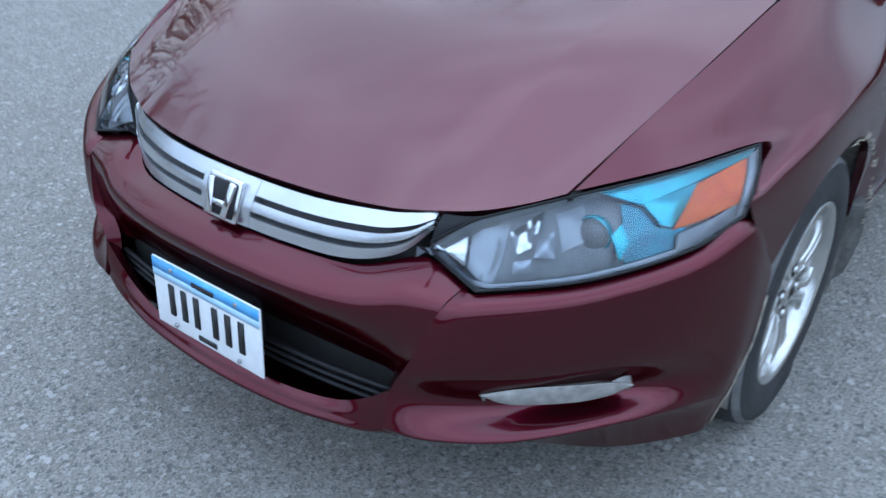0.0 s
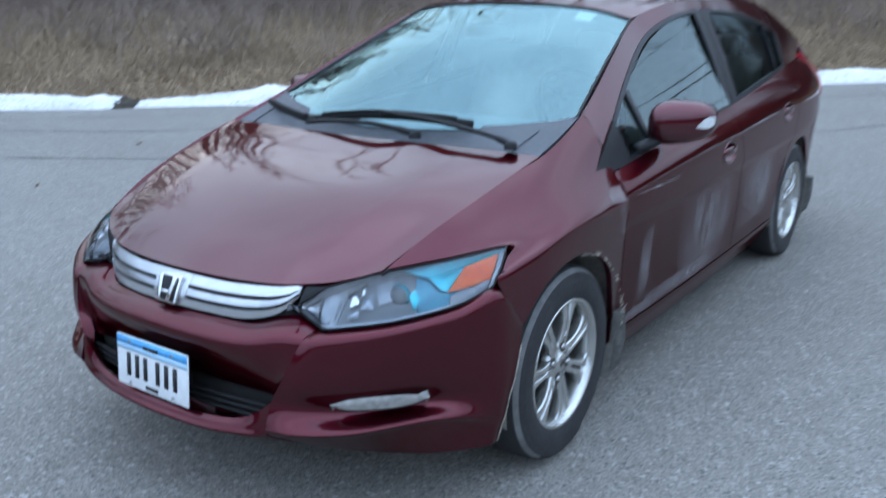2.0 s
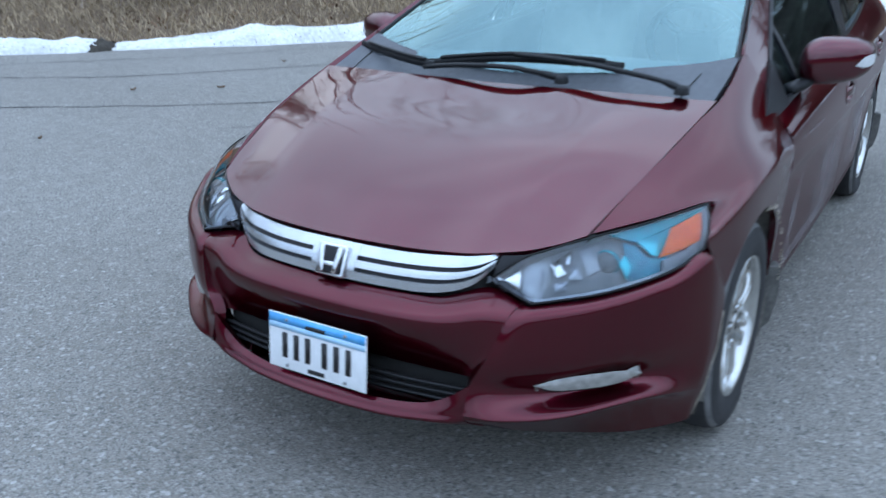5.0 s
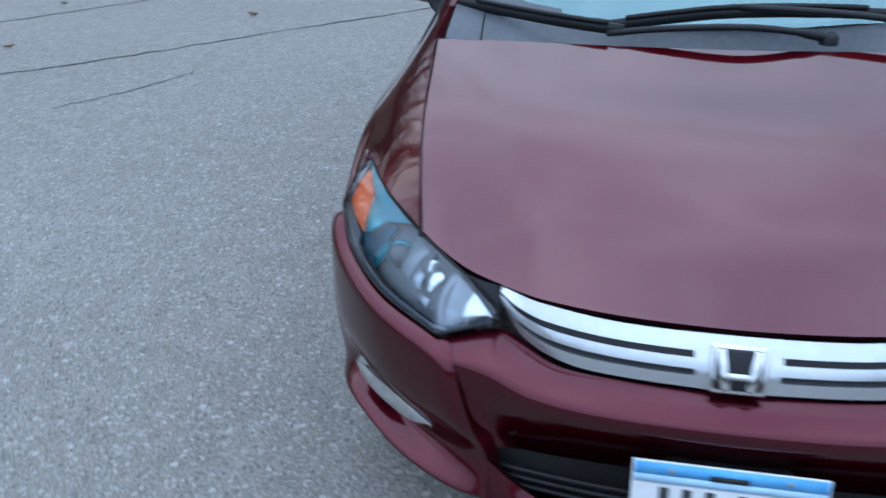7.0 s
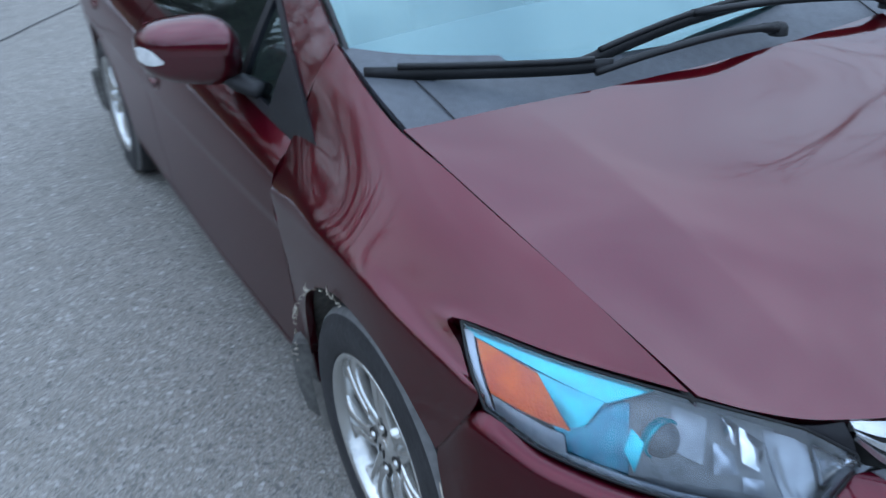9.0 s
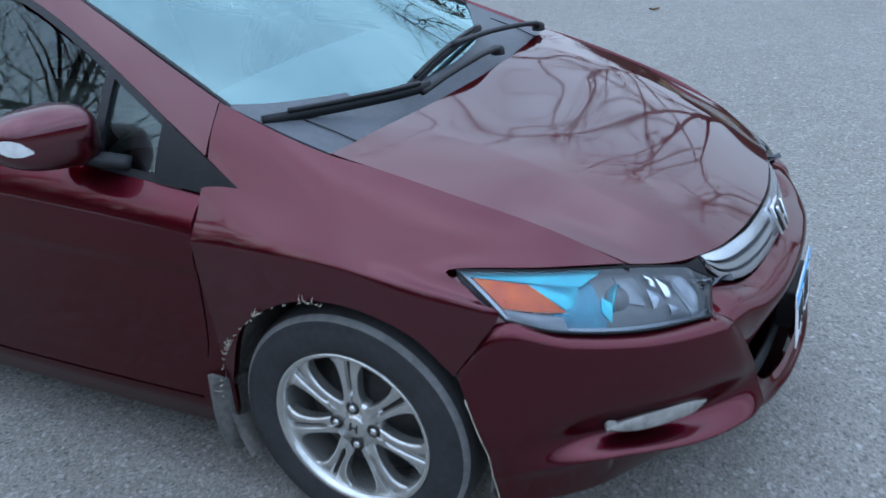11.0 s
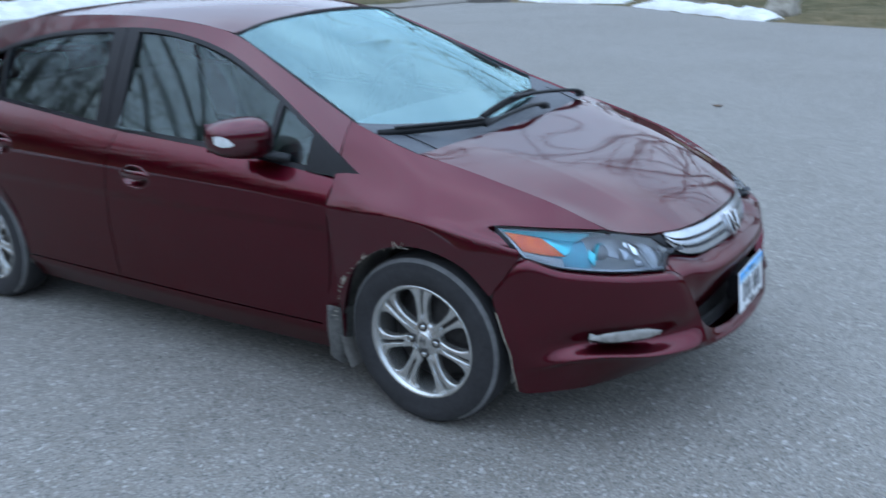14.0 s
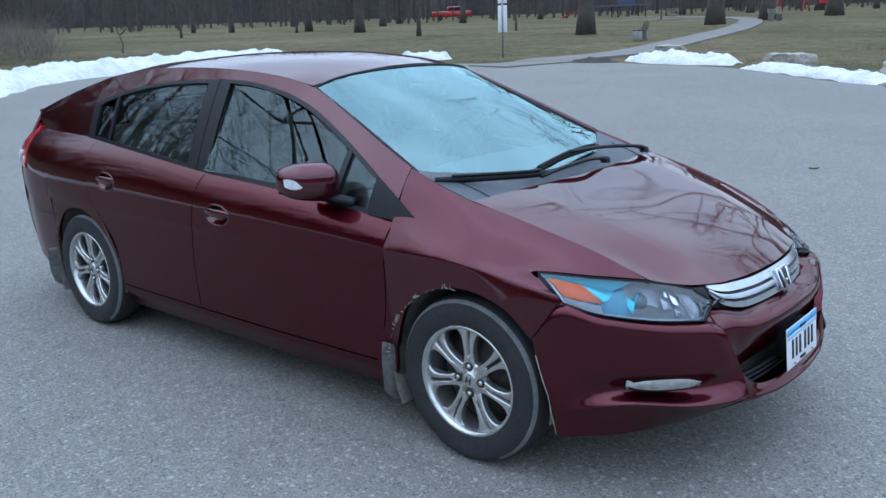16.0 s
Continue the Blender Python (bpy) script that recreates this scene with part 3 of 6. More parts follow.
def dead_leaf(x, y, turn, size, label):
    g = np.array([[(u * size, v * size * 0.4 * (1 - u * u), 0.006 + 0.012 * v * v + 0.008 * u * u) for v in np.linspace(-1, 1, 5)] for u in np.linspace(-1, 1, 7)])
    ob = tagged(part("dead_leaf", sheet(Mesh(), g, (0, 0, 1), depth=0.001), LEAFBROWN), label, "leaf", group="fallen leaves")
    ob.matrix_world = pose(x, y, float(slope(x, y)) + 0.002, 0, 0, turn)


for x, y, a, s in ((-0.9, 5.8, 30, 0.07), (-4.35, -3.1, 70, 0.07), (-2.75, -5.0, 10, 0.05), (-3.2, -4.4, 140, 0.05), (-1.2, -4.1, 200, 0.03), (-4.6, -4.9, 95, 0.04), (-6.5, 9.0, 15, 0.06)):
    dead_leaf(x, y, a, s * 0.7, "single dead brown leaf lying on the asphalt")

# path of pale concrete through the lawn
PATHLINE = cat([(-14.6, 18.6), (-14.2, 20.7), (-13.8, 22.5), (-13.6, 24.9), (-13.9, 28.0), (-14.9, 32.6), (-16.4, 39.5), (-18.4, 47.8), (-21.5, 57.4), (-25.31, 66.48), (-30.69, 74.57), (-37.63, 80.67), (-46.6, 86.78)], 8)
t = np.gradient(PATHLINE, axis=0)
nr = np.stack([-t[:, 1], t[:, 0]], 1) / np.linalg.norm(t, axis=1, keepdims=True)
wid = np.linspace(0.85, 0.75, len(PATHLINE))[:, None]
pg = np.stack([np.column_stack([PATHLINE + nr * wid * a, ground_z(*(PATHLINE + nr * wid * a).T) + 0.07]) for a in (-1, -0.5, 0, 0.5, 1)], 1)
tagged(part("path", sheet(Mesh(), pg, (0, 0, 1), depth=0.12), CONCRETE), "pale concrete footpath winding through the lawn", "path", kind="structure")


def blades(name, mat, label, spots, height, spread, lean, category="grass"):
    """Many thin bent blades as one object; spots: x, y, scale rows."""
    rnd = np.random.RandomState(len(spots))
    n = len(spots)
    z = ground_z(spots[:, 0], spots[:, 1])
    h = height * spots[:, 2] * rnd.uniform(0.45, 1.15, n)
    a = rnd.uniform(0, 2 * np.pi, n)
    w = spread * rnd.uniform(0.6, 1.4, n)
    l = lean * h * rnd.uniform(0.2, 1.0, n)
    b = rnd.uniform(0, 2 * np.pi, n)
    base = np.column_stack([spots[:, 0], spots[:, 1], z - 0.02])
    side = np.column_stack([np.cos(a), np.sin(a), 0 * a]) * w[:, None]
    mid = base + np.column_stack([np.cos(b) * l * 0.35, np.sin(b) * l * 0.35, h * 0.6])
    tip = base + np.column_stack([np.cos(b) * l, np.sin(b) * l, h])
    v = np.stack([base - side, base + side, mid - side * 0.7, mid + side * 0.7, tip], 1).reshape(-1, 3)
    k = np.arange(n)[:, None] * 5
    me = bpy.data.meshes.new(name)
    quads, tris = (k + [0, 1, 3, 2]).tolist(), (k + [2, 3, 4]).tolist()
    me.from_pydata(v.tolist(), [], quads + tris)
    me.materials.append(mat)
    return tagged(new(name, me), label, category, kind="stuff")


def scatter(n, box, keep, seed):
    rnd = np.random.RandomState(seed)
    p = np.column_stack([rnd.uniform(box[0], box[1], n), rnd.uniform(box[2], box[3], n), rnd.uniform(0.6, 1.2, n)])
    return p[keep(p[:, 0], p[:, 1], rnd)]


def clump(x, y):
    return np.array([noise.noise(Vector((a * 0.55, b * 0.55, 3.0))) for a, b in zip(x, y)])


blades("dry_grass", DRY, "tall straw-coloured dry grass on the rough bank", scatter(230000, (-32, 10, -30, 8), lambda x, y, r: (dryness(x, y) > 0.4) & (outside(x, y) > 1.7) & (outside(x, y) < 13) & (clump(x, y) + 0.16 + 0.05 * np.minimum(outside(x, y), 6) > r.uniform(0, 0.8, len(x))), 1), 0.46, 0.0042, 1.1)
blades("short_dry_grass", DRY, "short matted dry grass behind the snow", scatter(170000, (-26, 8, -22, 8), lambda x, y, r: (dryness(x, y) > 0.3) & (outside(x, y) > 0.4) & (outside(x, y) < 6.5), 2), 0.14, 0.008, 1.9)
blades("leaf_litter", LEAFBROWN, "brown dead leaves lying in the matted grass", scatter(26000, (-22, 8, -18, 8), lambda x, y, r: (dryness(x, y) > 0.3) & (outside(x, y) > 0.25) & (outside(x, y) < 3.2) & (clump(x * 1.6, y * 1.6) > -0.1), 9), 0.07, 0.020, 2.4, "leaves")
blades("lawn_tufts", LAWN, "short green and straw lawn tufts", scatter(90000, (-34, 6, 10, 46), lambda x, y, r: (dryness(x, y) < 0.6) & (outside(x, y) > 0.25) & (r.uniform(0, 1, len(x)) < 12 / (12 + outside(x, y))), 3), 0.05, 0.007, 1.0)


def brush(name, label, spots, seed):
    """Leafless brush: fans of thin forked twigs as one object."""
    rnd = np.random.RandomState(seed)
    v, f = [], []
    heights, talls = ground_z(spots[:, 0], spots[:, 1]), 1.0 + 0.9 * step((outside(spots[:, 0], spots[:, 1]) - 5) / 7)
    for (x, y, s), z, tall in zip(spots, heights, talls):
        for _ in range(10):
            a, l = rnd.uniform(0, 2 * np.pi), rnd.uniform(0.2, 1.4)
            h = s * tall * rnd.uniform(0.35, 1.25)
            p0 = np.array([x + rnd.normal(0, 0.25), y + rnd.normal(0, 0.25), z])
            p1 = p0 + np.array([np.cos(a) * l * 0.4 * h, np.sin(a) * l * 0.4 * h, h * 0.55])
            ends = [p1 + np.array([np.cos(a + d) * l * h * 0.6, np.sin(a + d) * l * h * 0.6, h * rnd.uniform(-0.1, 0.5)]) for d in rnd.uniform(-1.9, 1.9, 5)]
            for q0, q1, w in [(p0, p1, 0.0065)] + [(p0 + (p1 - p0) * rnd.uniform(0.45, 1.0), e, 0.0030) for e in ends]:
                sd = np.array([np.cos(a + 1.57), np.sin(a + 1.57), 0]) * w
                up = np.array([np.cos(a), np.sin(a), 0]) * w
                k = len(v)
                v += [q0 - sd, q0 + sd, q1 + sd * 0.5, q1 - sd * 0.5, q0 + up, q1 + up * 0.5]
                f += [(k, k + 1, k + 2, k + 3), (k + 1, k + 4, k + 5, k + 2)]
    me = bpy.data.meshes.new(name)
    me.from_pydata([tuple(p) for p in v], [], f)
    me.materials.append(TWIG)
    return tagged(new(name, me), label, "brush", kind="stuff")


brush("brush", "leafless grey-brown brush thicket", scatter(9500, (-45, 24, -48, 8), lambda x, y, r: (dryness(x, y) > 0.5) & (outside(x, y) > 3.6) & (outside(x, y) < 24) & (clump(x * 0.5, y * 0.5) > -0.2), 5), 5)
brush("brush", "leafless grey brush beyond the tall snow bank", scatter(900, (-64, -32, 0, 26), lambda x, y, r: (y < 0.42 * (-x) + 1.5) & (outside(x, y) > 9), 6), 6)


def bare_tree(x, y, height, dia, seed, depth=4, spread=0.75, label="", cat_name="tree", twigs=3, stout=0.3, gnarl=0.22, limb_share=0):
    """A leafless tree: tapered trunk, and forking limbs down to twigs."""
    rnd = random.Random(seed)
    t = thing("tree", label or "leafless dark-barked tree standing in the grass", cat_name, group="bare trees")
    z = float(ground_z(x, y)) - 0.05
    trunk, crown = Mesh(), Mesh()
    fork = height * rnd.uniform(0.26, 0.36)
    pts = [Vector((x, y, z))]
    for k in range(1, 6):
        pts.append(Vector((x + rnd.uniform(-0.1, 0.1) * k * 0.3, y + rnd.uniform(-0.1, 0.1) * k * 0.3, z + fork * k / 5)))
    tube(trunk, [tuple(p) for p in pts], [dia * 0.72, dia * 0.54, dia * 0.48, dia * 0.46, dia * 0.44, dia * 0.42], 10)

    def limb(p, d, length, r, level):
        q = [Vector(p)]
        for k in range(4):
            d = (d + Vector((rnd.uniform(-1, 1), rnd.uniform(-1, 1), rnd.uniform(-0.7, 0.9))) * gnarl).normalized()
            q.append(q[-1] + d * length / 4)
        tube(crown, [tuple(a) for a in q], np.linspace(r, r * 0.45, 5), 6 if level < 2 else (4 if level < 4 else 3), cap=False)
        if level >= depth:
            return
        for k in range(twigs):
            s = q[rnd.choice((2, 3, 4))] if k else q[4]
            side = Vector((rnd.uniform(-1, 1), rnd.uniform(-1, 1), rnd.uniform(-0.35, 0.7)))
            limb(s, (d * 0.75 + side * spread).normalized(), length * rnd.uniform(0.55, 0.78), r * rnd.uniform(0.42, 0.6), level + 1)

    for k in range(4):
        a = 2 * math.pi * (k + rnd.random() * 0.6) / 4
        up = rnd.uniform(0.5, 1.1) if k else 2.2
        limb(pts[5] if k % 2 == 0 else pts[4], Vector((math.cos(a), math.sin(a), up)).normalized(), height * rnd.uniform(0.26, 0.36), dia * (limb_share or (stout if twigs < 4 else 0.24)), 1)
    part("trunk", trunk, BARK, t)
    part("crown", crown, BARK, t)
    return t


# park trees beyond the lot
for k, (x, y, d, h) in enumerate(((-66.17, 48.03, 0.43, 16), (-57.98, 50.13, 0.56, 18), (-47.88, 46.36, 0.68, 18), (-34.63, 38.25, 0.25, 9), (-23.88, 39.89, 0.84, 18), (-22.55, 54.02, 1, 20), (-23.02, 64.65, 0.95, 20), (-20.9, 73.73, 1.1, 20), (-54.94, 46.08, 0.2, 9), (-63.83, 65.68, 0.6, 18), (-72.76, 77.91, 0.55, 18), (-60.61, 75.13, 0.62, 18), (-44.76, 96.69, 0.56, 18), (-59.3, 88.5, 0.56, 18), (-56.31, 35.99, 0.18, 8), (-72.29, 48.15, 0.34, 14), (-37.81, 99.62, 0.75, 18), (-30.88, 102.02, 0.85, 18), (-25.39, 103.63, 0.5, 16), (-37.07, 19.79, 0.06, 3))):
    bare_tree(x, y, h, d, 100 + k, depth=3, label="leafless park tree with a stout dark trunk" if d > 0.5 else "slim leafless tree on the lawn")
# big trees round the lot, whose branches show in the paint and glass
for k, (x, y, d, h) in enumerate(((-2.5, -16.5, 0.6, 13), (-22.0, -14.5, 0.24, 15), (5.5, -19.0, 0.6, 14), (-27.0, -8.5, 0.26, 12), (-17.5, -18.5, 0.24, 14), (9.0, 20.0, 0.6, 15), (1.5, 19.5, 0.6, 16), (-2.6, 24.5, 0.6, 19), (-31.0, -2.5, 0.30, 12), (-25.0, -17.0, 0.26, 12), (-6.5, -20.0, 0.5, 12), (13.0, -14.0, 0.5, 13))):
    bare_tree(x, y, h, d, 300 + k, depth=5, label="large spreading leafless tree beside the lot", twigs=4 if x < -15 else 3, spread=0.95, stout=0.2, gnarl=0.36)

for x, y, d, h, k in ((-17.0, -9.8, 0.30, 15, 341), (-20.5, -8.2, 0.30, 13, 347), (-19.0, -11.2, 0.30, 14, 349), (-27.5, 5.2, 0.45, 15, 352), (-31.5, 1.5, 0.45, 16, 353)):
    bare_tree(x, y, h, d, k, depth=6, label="large spreading leafless oak at the lot edge", spread=1.05, twigs=3 if k > 350 else 4, gnarl=0.42, limb_share=0.15)


def far_woods(name, n, place, seed, label):
    """Crowded far trunks with a few limbs each, as one object."""
    rnd = random.Random(seed)
    mb = Mesh()
    for _ in range(n):
        x, y = place(rnd)
        z, h, r = float(ground_z(x, y)), rnd.uniform(10, 17), rnd.uniform(0.07, 0.22)
        lx, ly = rnd.uniform(-0.6, 0.6), rnd.uniform(-0.6, 0.6)
        p = [np.array((x, y, z)), np.array((x + lx * 0.5, y + ly * 0.5, z + h * 0.5)), np.array((x + lx, y + ly, z + h))]
        tube(mb, p, [r, r * 0.75, r * 0.3], 5, cap=False)
        for _ in range(14):
            k, a, l = rnd.uniform(0.1, 1.0) ** 0.7, rnd.uniform(0, 6.28), rnd.uniform(1.0, 3.2)
            s = p[0] + (p[2] - p[0]) * k
            e = s + np.array((math.cos(a) * l, math.sin(a) * l, l * rnd.uniform(0.2, 1.0)))
            tube(mb, [s, (s + e) / 2 + np.array((0, 0, 0.15)), e], [r * 0.3, r * 0.2, 0.012], 3, cap=False)
    return tagged(part(name, mb, BARK), label, "woods", kind="stuff")


def wood_spot(r):
    while True:
        x, y = r.uniform(-75, 30), r.uniform(-75, 6)
        if dryness(x, y) > 0.9 and float(outside(x, y)) > 13 and math.hypot(x, y) < 80:
            return x, y


far_woods("far_woods", 900, wood_spot, 11, "dense leafless dark woods behind the dry grass")
far_woods("far_woods", 320, lambda r: (lambda a, d: (-d * math.cos(a), d * math.sin(a)))(r.uniform(-0.25, 0.36), r.uniform(36, 70)), 13, "leafless thicket of trees beyond the snow bank")
far_woods("far_woods", 420, lambda r: (lambda a, d: (-d * math.cos(a), d * math.sin(a)))(r.uniform(0.25, 1.45), r.uniform(105, 165)), 12, "far leafless woods behind the park")

# woods beyond that, merged by distance
ring = []
for k in range(181):
    a = 2 * math.pi * k / 180
    r = 185 + 6 * math.sin(k * 1.7)
    top = 20 + 4 * noise.noise(Vector((k * 0.4, 0, 0))) + 2.5 * noise.noise(Vector((k * 1.9, 4, 0)))
    ring.append([(r * math.cos(a), r * math.sin(a), -2), (r * math.cos(a), r * math.sin(a), 5), (r * math.cos(a), r * math.sin(a), top)])
DIST = material("distant_woods", (0.105, 0.092, 0.088), rough=1.0, second=(0.05, 0.044, 0.044), scale=0.12, fine=0.9)
tagged(part("backdrop", sheet(Mesh(), np.array(ring), (0, 0, 1), depth=0), DIST), "brown-grey line of distant leafless woods", "woods", kind="structure")


# ---- things in the park ----
def park_bench(x, y, turn, label, pale):
    t = thing("park_bench", label, "bench", (x, y, float(ground_z(x, y)) + 0.03), "park benches")
    t.rotation_euler = (0, 0, radians(turn))
    mat = CONCRETE if pale else WOODPOST
    for k in range(3):
        part("seat_slat", block(Mesh(), (0, -0.14 + 0.14 * k, 0.44), (1.25, 0.11, 0.04), 0.008), mat, t)
    for k in range(3):
        part("back_slat", block(Mesh(), (0, 0.24 + 0.03 * k, 0.54 + 0.11 * k), (1.25, 0.035, 0.085), 0.008), mat, t)
    for s in (-1, 1):
        part("leg", block(Mesh(), (s * 0.55, 0.02, 0.21), (0.07, 0.42, 0.42), 0.01), STEEL if not pale else CONCRETE, t)
        part("back_support", tube(Mesh(), [(s * 0.55, 0.2, 0.42), (s * 0.55, 0.31, 0.82)], 0.022, 6), STEEL, t)


park_bench(-17.64, 34.21, 285, "brown slatted park bench on the lawn", False)
park_bench(-20.42, 59.10, 80, "pale park bench beside the footpath", True)
park_bench(-41.43, 87.13, 200, "pale park bench far along the footpath", True)

sg = thing("street_sign", "white notice signs stacked on a steel post at the lot edge", "sign", (-17.08, 22.86, float(ground_z(-17.08, 22.86))))
sg.rotation_euler = (0, 0, radians(-143))
part("post", tube(Mesh(), [(0, 0, -0.1), (0, 0, 2.55)], 0.03, 8), STEEL, sg)
for zc, hh in ((1.33, 0.92), (2.16, 0.60)):
    pn = part("panel", block(Mesh(), (0, -0.045, zc), (0.32, 0.012, hh), 0.004), SIGN_WHITE, sg)
    for k in range(7 if hh > 0.7 else 3):
        part("text_bar", block(Mesh(), (0, -0.054, zc + hh * 0.38 - k * 0.105), (0.24 if k % 3 else 0.18, 0.004, 0.045 if k % 3 == 0 else 0.022), 0), SIGN_RED if k < 3 else INK, pn)

for x, y, h in ((-32.85, 45.99, 1), (-35.88, 73.23, 1)):
    p = thing("post", "short brown wooden marker post in the grass", "post", (x, y, float(ground_z(x, y))), "marker posts")
    part("shaft", block(Mesh(), (0, 0, h / 2), (0.14, 0.14, h), 0.02), WOODPOST, p)
    part("cap", block(Mesh(), (0, 0, h + 0.02), (0.17, 0.17, 0.05), 0.015), WOODPOST, p)

tr = thing("pickup_truck", "red pickup truck parked among the far trees", "truck", (-77.4, 93.7, float(ground_z(-77.4, 93.7))))
tr.rotation_euler = (0, 0, radians(40))
part("body", block(Mesh(), (0, 0, 0.85), (5.4, 1.9, 0.75), 0.14), TRUCK_RED, tr)
part("cab", block(Mesh(), (0.35, 0, 1.5), (1.9, 1.7, 0.7), 0.2), TRUCK_RED, tr)
part("window", block(Mesh(), (0.35, -0.845, 1.55), (1.5, 0.03, 0.4), 0.01), GLOSS_BLACK, tr)
part("windshield", block(Mesh(), (1.28, 0, 1.55), (0.06, 1.4, 0.4), 0.01), GLOSS_BLACK, tr)
for sx in (-1.6, 1.7):
    for sy in (-0.86, 0.86):
        part("wheel", lathe(Mesh(), [(0, -0.12), (0.2, -0.12), (0.37, -0.1), (0.37, 0.1), (0.2, 0.12), (0, 0.12)], (sx, sy, 0.38), "y", 20), RUBBER, tr)

pl = thing("playground_climber", "far playground climbing frame with posts, roofs and dark panels", "playground", (-49.6, 88.6, float(ground_z(-49.6, 88.6))))
for k in range(8):
    part("post", tube(Mesh(), [(-6 + 1.7 * k, (k % 2) * 1.6, 0), (-6 + 1.7 * k, (k % 2) * 1.6, 3.6)], 0.07, 6), WOODPOST, pl)
part("deck", block(Mesh(), (0, 0.8, 1.3), (7, 1.8, 0.15), 0.02), PLAY_BLUE, pl)
part("panel", block(Mesh(), (1.8, 0.0, 1.9), (2.2, 0.1, 1.3), 0.04), PLAY_BLUE, pl)
part("roof", block(Mesh(), (0.5, 0.8, 3.5), (3.0, 2.0, 0.2), 0.05), PLAY_RED, pl)
part("slide", sheet(Mesh(), net([[(-3.4, 0, 1.4), (-4.6, -0.8, 0.8), (-5.8, -1.6, 0.15)], [(-3.4, 0.6, 1.4), (-4.6, -0.2, 0.8), (-5.8, -1.0, 0.15)]], 3, 4), (0, 0, 1), 0.06), PLAY_RED, pl)
pr = thing("swing_set", "red playground frame far beyond the trees", "playground", (-32.1, 101.1, float(ground_z(-32.1, 101.1))))
for k in range(3):
    for q in (-1, 1):
        part("leg", tube(Mesh(), [(-3 + 3 * k, q * 1.2, 0), (-3 + 3 * k, 0, 2.6)], 0.07, 6), PLAY_RED, pr)
part("beam", tube(Mesh(), [(-3.3, 0, 2.6), (3.3, 0, 2.6)], 0.08, 6), PLAY_RED, pr)
part("panel", block(Mesh(), (2.2, 0.3, 1.3), (1.8, 0.12, 1.0), 0.04), PLAY_RED, pr)


def rock(x, y, w, d, h, seed):
    bm = bmesh.new()
    bmesh.ops.create_cube(bm, size=1)
    bmesh.ops.subdivide_edges(bm, edges=bm.edges[:], cuts=3, use_grid_fill=True)
    mb = Mesh()
    bm.verts.index_update()
    vs = []
    for v in bm.verts:
        n3 = noise.noise_vector(v.co * 2.2 + Vector((seed, 0, 0))) * 0.16
        vs.append((v.co.x * w + n3.x * w, v.co.y * d + n3.y * d, (v.co.z + 0.5) * h + n3.z * h - 0.06))
    mb.add(vs, [[v.index for v in f.verts] for f in bm.faces])
    bm.free()
    ob = tagged(part("boulder", mb, ROCK, smooth=False), "pale squared limestone boulder edging the lot", "boulder", group="edging boulders")
    ob.location = (x, y, float(ground_z(x, y)))
    ob.rotation_euler = (0, 0, seed)


rock(-6.75, 21.30, 0.6, 0.40, 0.34, 1.0)
rock(-5.95, 20.75, 0.8, 0.45, 0.36, 2.3)
rock(-12.40, 26.40, 0.9, 0.6, 0.32, 3.1)
rock(-2.75, 17.00, 0.9, 0.5, 0.42, 4.7)

# ---- the car: front axle at the origin, nose towards +x ----
car = thing("car", "dark maroon five-door hatchback, dusty with scraped sides, parked on asphalt", "car")

Y_CREASE = lin([(-0.2, 0.826), (-0.35, 0.832), (-0.9, 0.846), (-1.6, 0.848), (-2.3, 0.842), (-2.55, 0.838), (-2.9, 0.815), (-3.2, 0.765), (-3.5, 0.66)])
Y_BELT = lin([(-0.19, 0.760), (-0.5, 0.772), (-0.96, 0.778), (-1.45, 0.772), (-2.1, 0.748), (-2.56, 0.708), (-2.9, 0.665), (-3.2, 0.615), (-3.5, 0.55)])
Z_BELT = lin([(-0.19, 0.806), (-0.516, 0.846), (-0.964, 0.886), (-1.454, 0.912), (-2.1, 0.965), (-2.56, 0.995), (-2.9, 1.0), (-3.5, 1.0)])
Z_RAIL = lin([(-0.33, 0.995), (-0.5, 1.068), (-0.75, 1.175), (-1.0, 1.275), (-1.3, 1.328), (-1.7, 1.345), (-2.15, 1.335), (-2.46, 1.298), (-2.74, 1.240), (-3.07, 1.163), (-3.34, 1.092)])
Y_RAIL = lin([(-0.33, 0.660), (-0.5, 0.630), (-0.75, 0.580), (-1.0, 0.535), (-1.3, 0.560), (-1.7, 0.578), (-2.15, 0.582), (-2.55, 0.580), (-2.9, 0.576), (-3.34, 0.565)])
Z_DLO = lin([(-0.19, 0.809), (-0.33, 0.886), (-0.46, 0.958), (-0.733, 1.100), (-1.0, 1.213), (-1.283, 1.283), (-1.689, 1.294), (-2.114, 1.258), (-2.45, 1.185), (-2.56, 1.150)])
Z_ROOF = lin([(-0.93, 1.338), (-1.3, 1.382), (-1.7, 1.394), (-2.15, 1.378), (-2.5, 1.338), (-2.75, 1.284), (-3.07, 1.200), (-3.34, 1.122)])
X_TAIL = lin([(0.15, -3.33), (0.22, -3.40), (0.43, -3.51), (0.59, -3.51), (0.70, -3.46), (0.82, -3.40), (0.91, -3.35), (1.0, -3.31), (1.09, -3.33), (1.2, -3.34)])
ARCH_R = 0.338


def side_y(x, z):
    """Half-width of the lower body at x, z."""
    yc, yb, zb = Y_CREASE(x), Y_BELT(x), Z_BELT(x)
    if z >= 0.675:
        s = min((z - 0.675) / (zb - 0.675), 1.3)
        return yc + (yb - yc) * s**4.2
    if z >= 0.255:
        return yc - 0.006 * min((0.675 - z) / 0.03, 1.0) - 0.031 * ((0.675 - z) / 0.42) ** 1.1
    return yc - 0.037 - 0.55 * (0.255 - z)


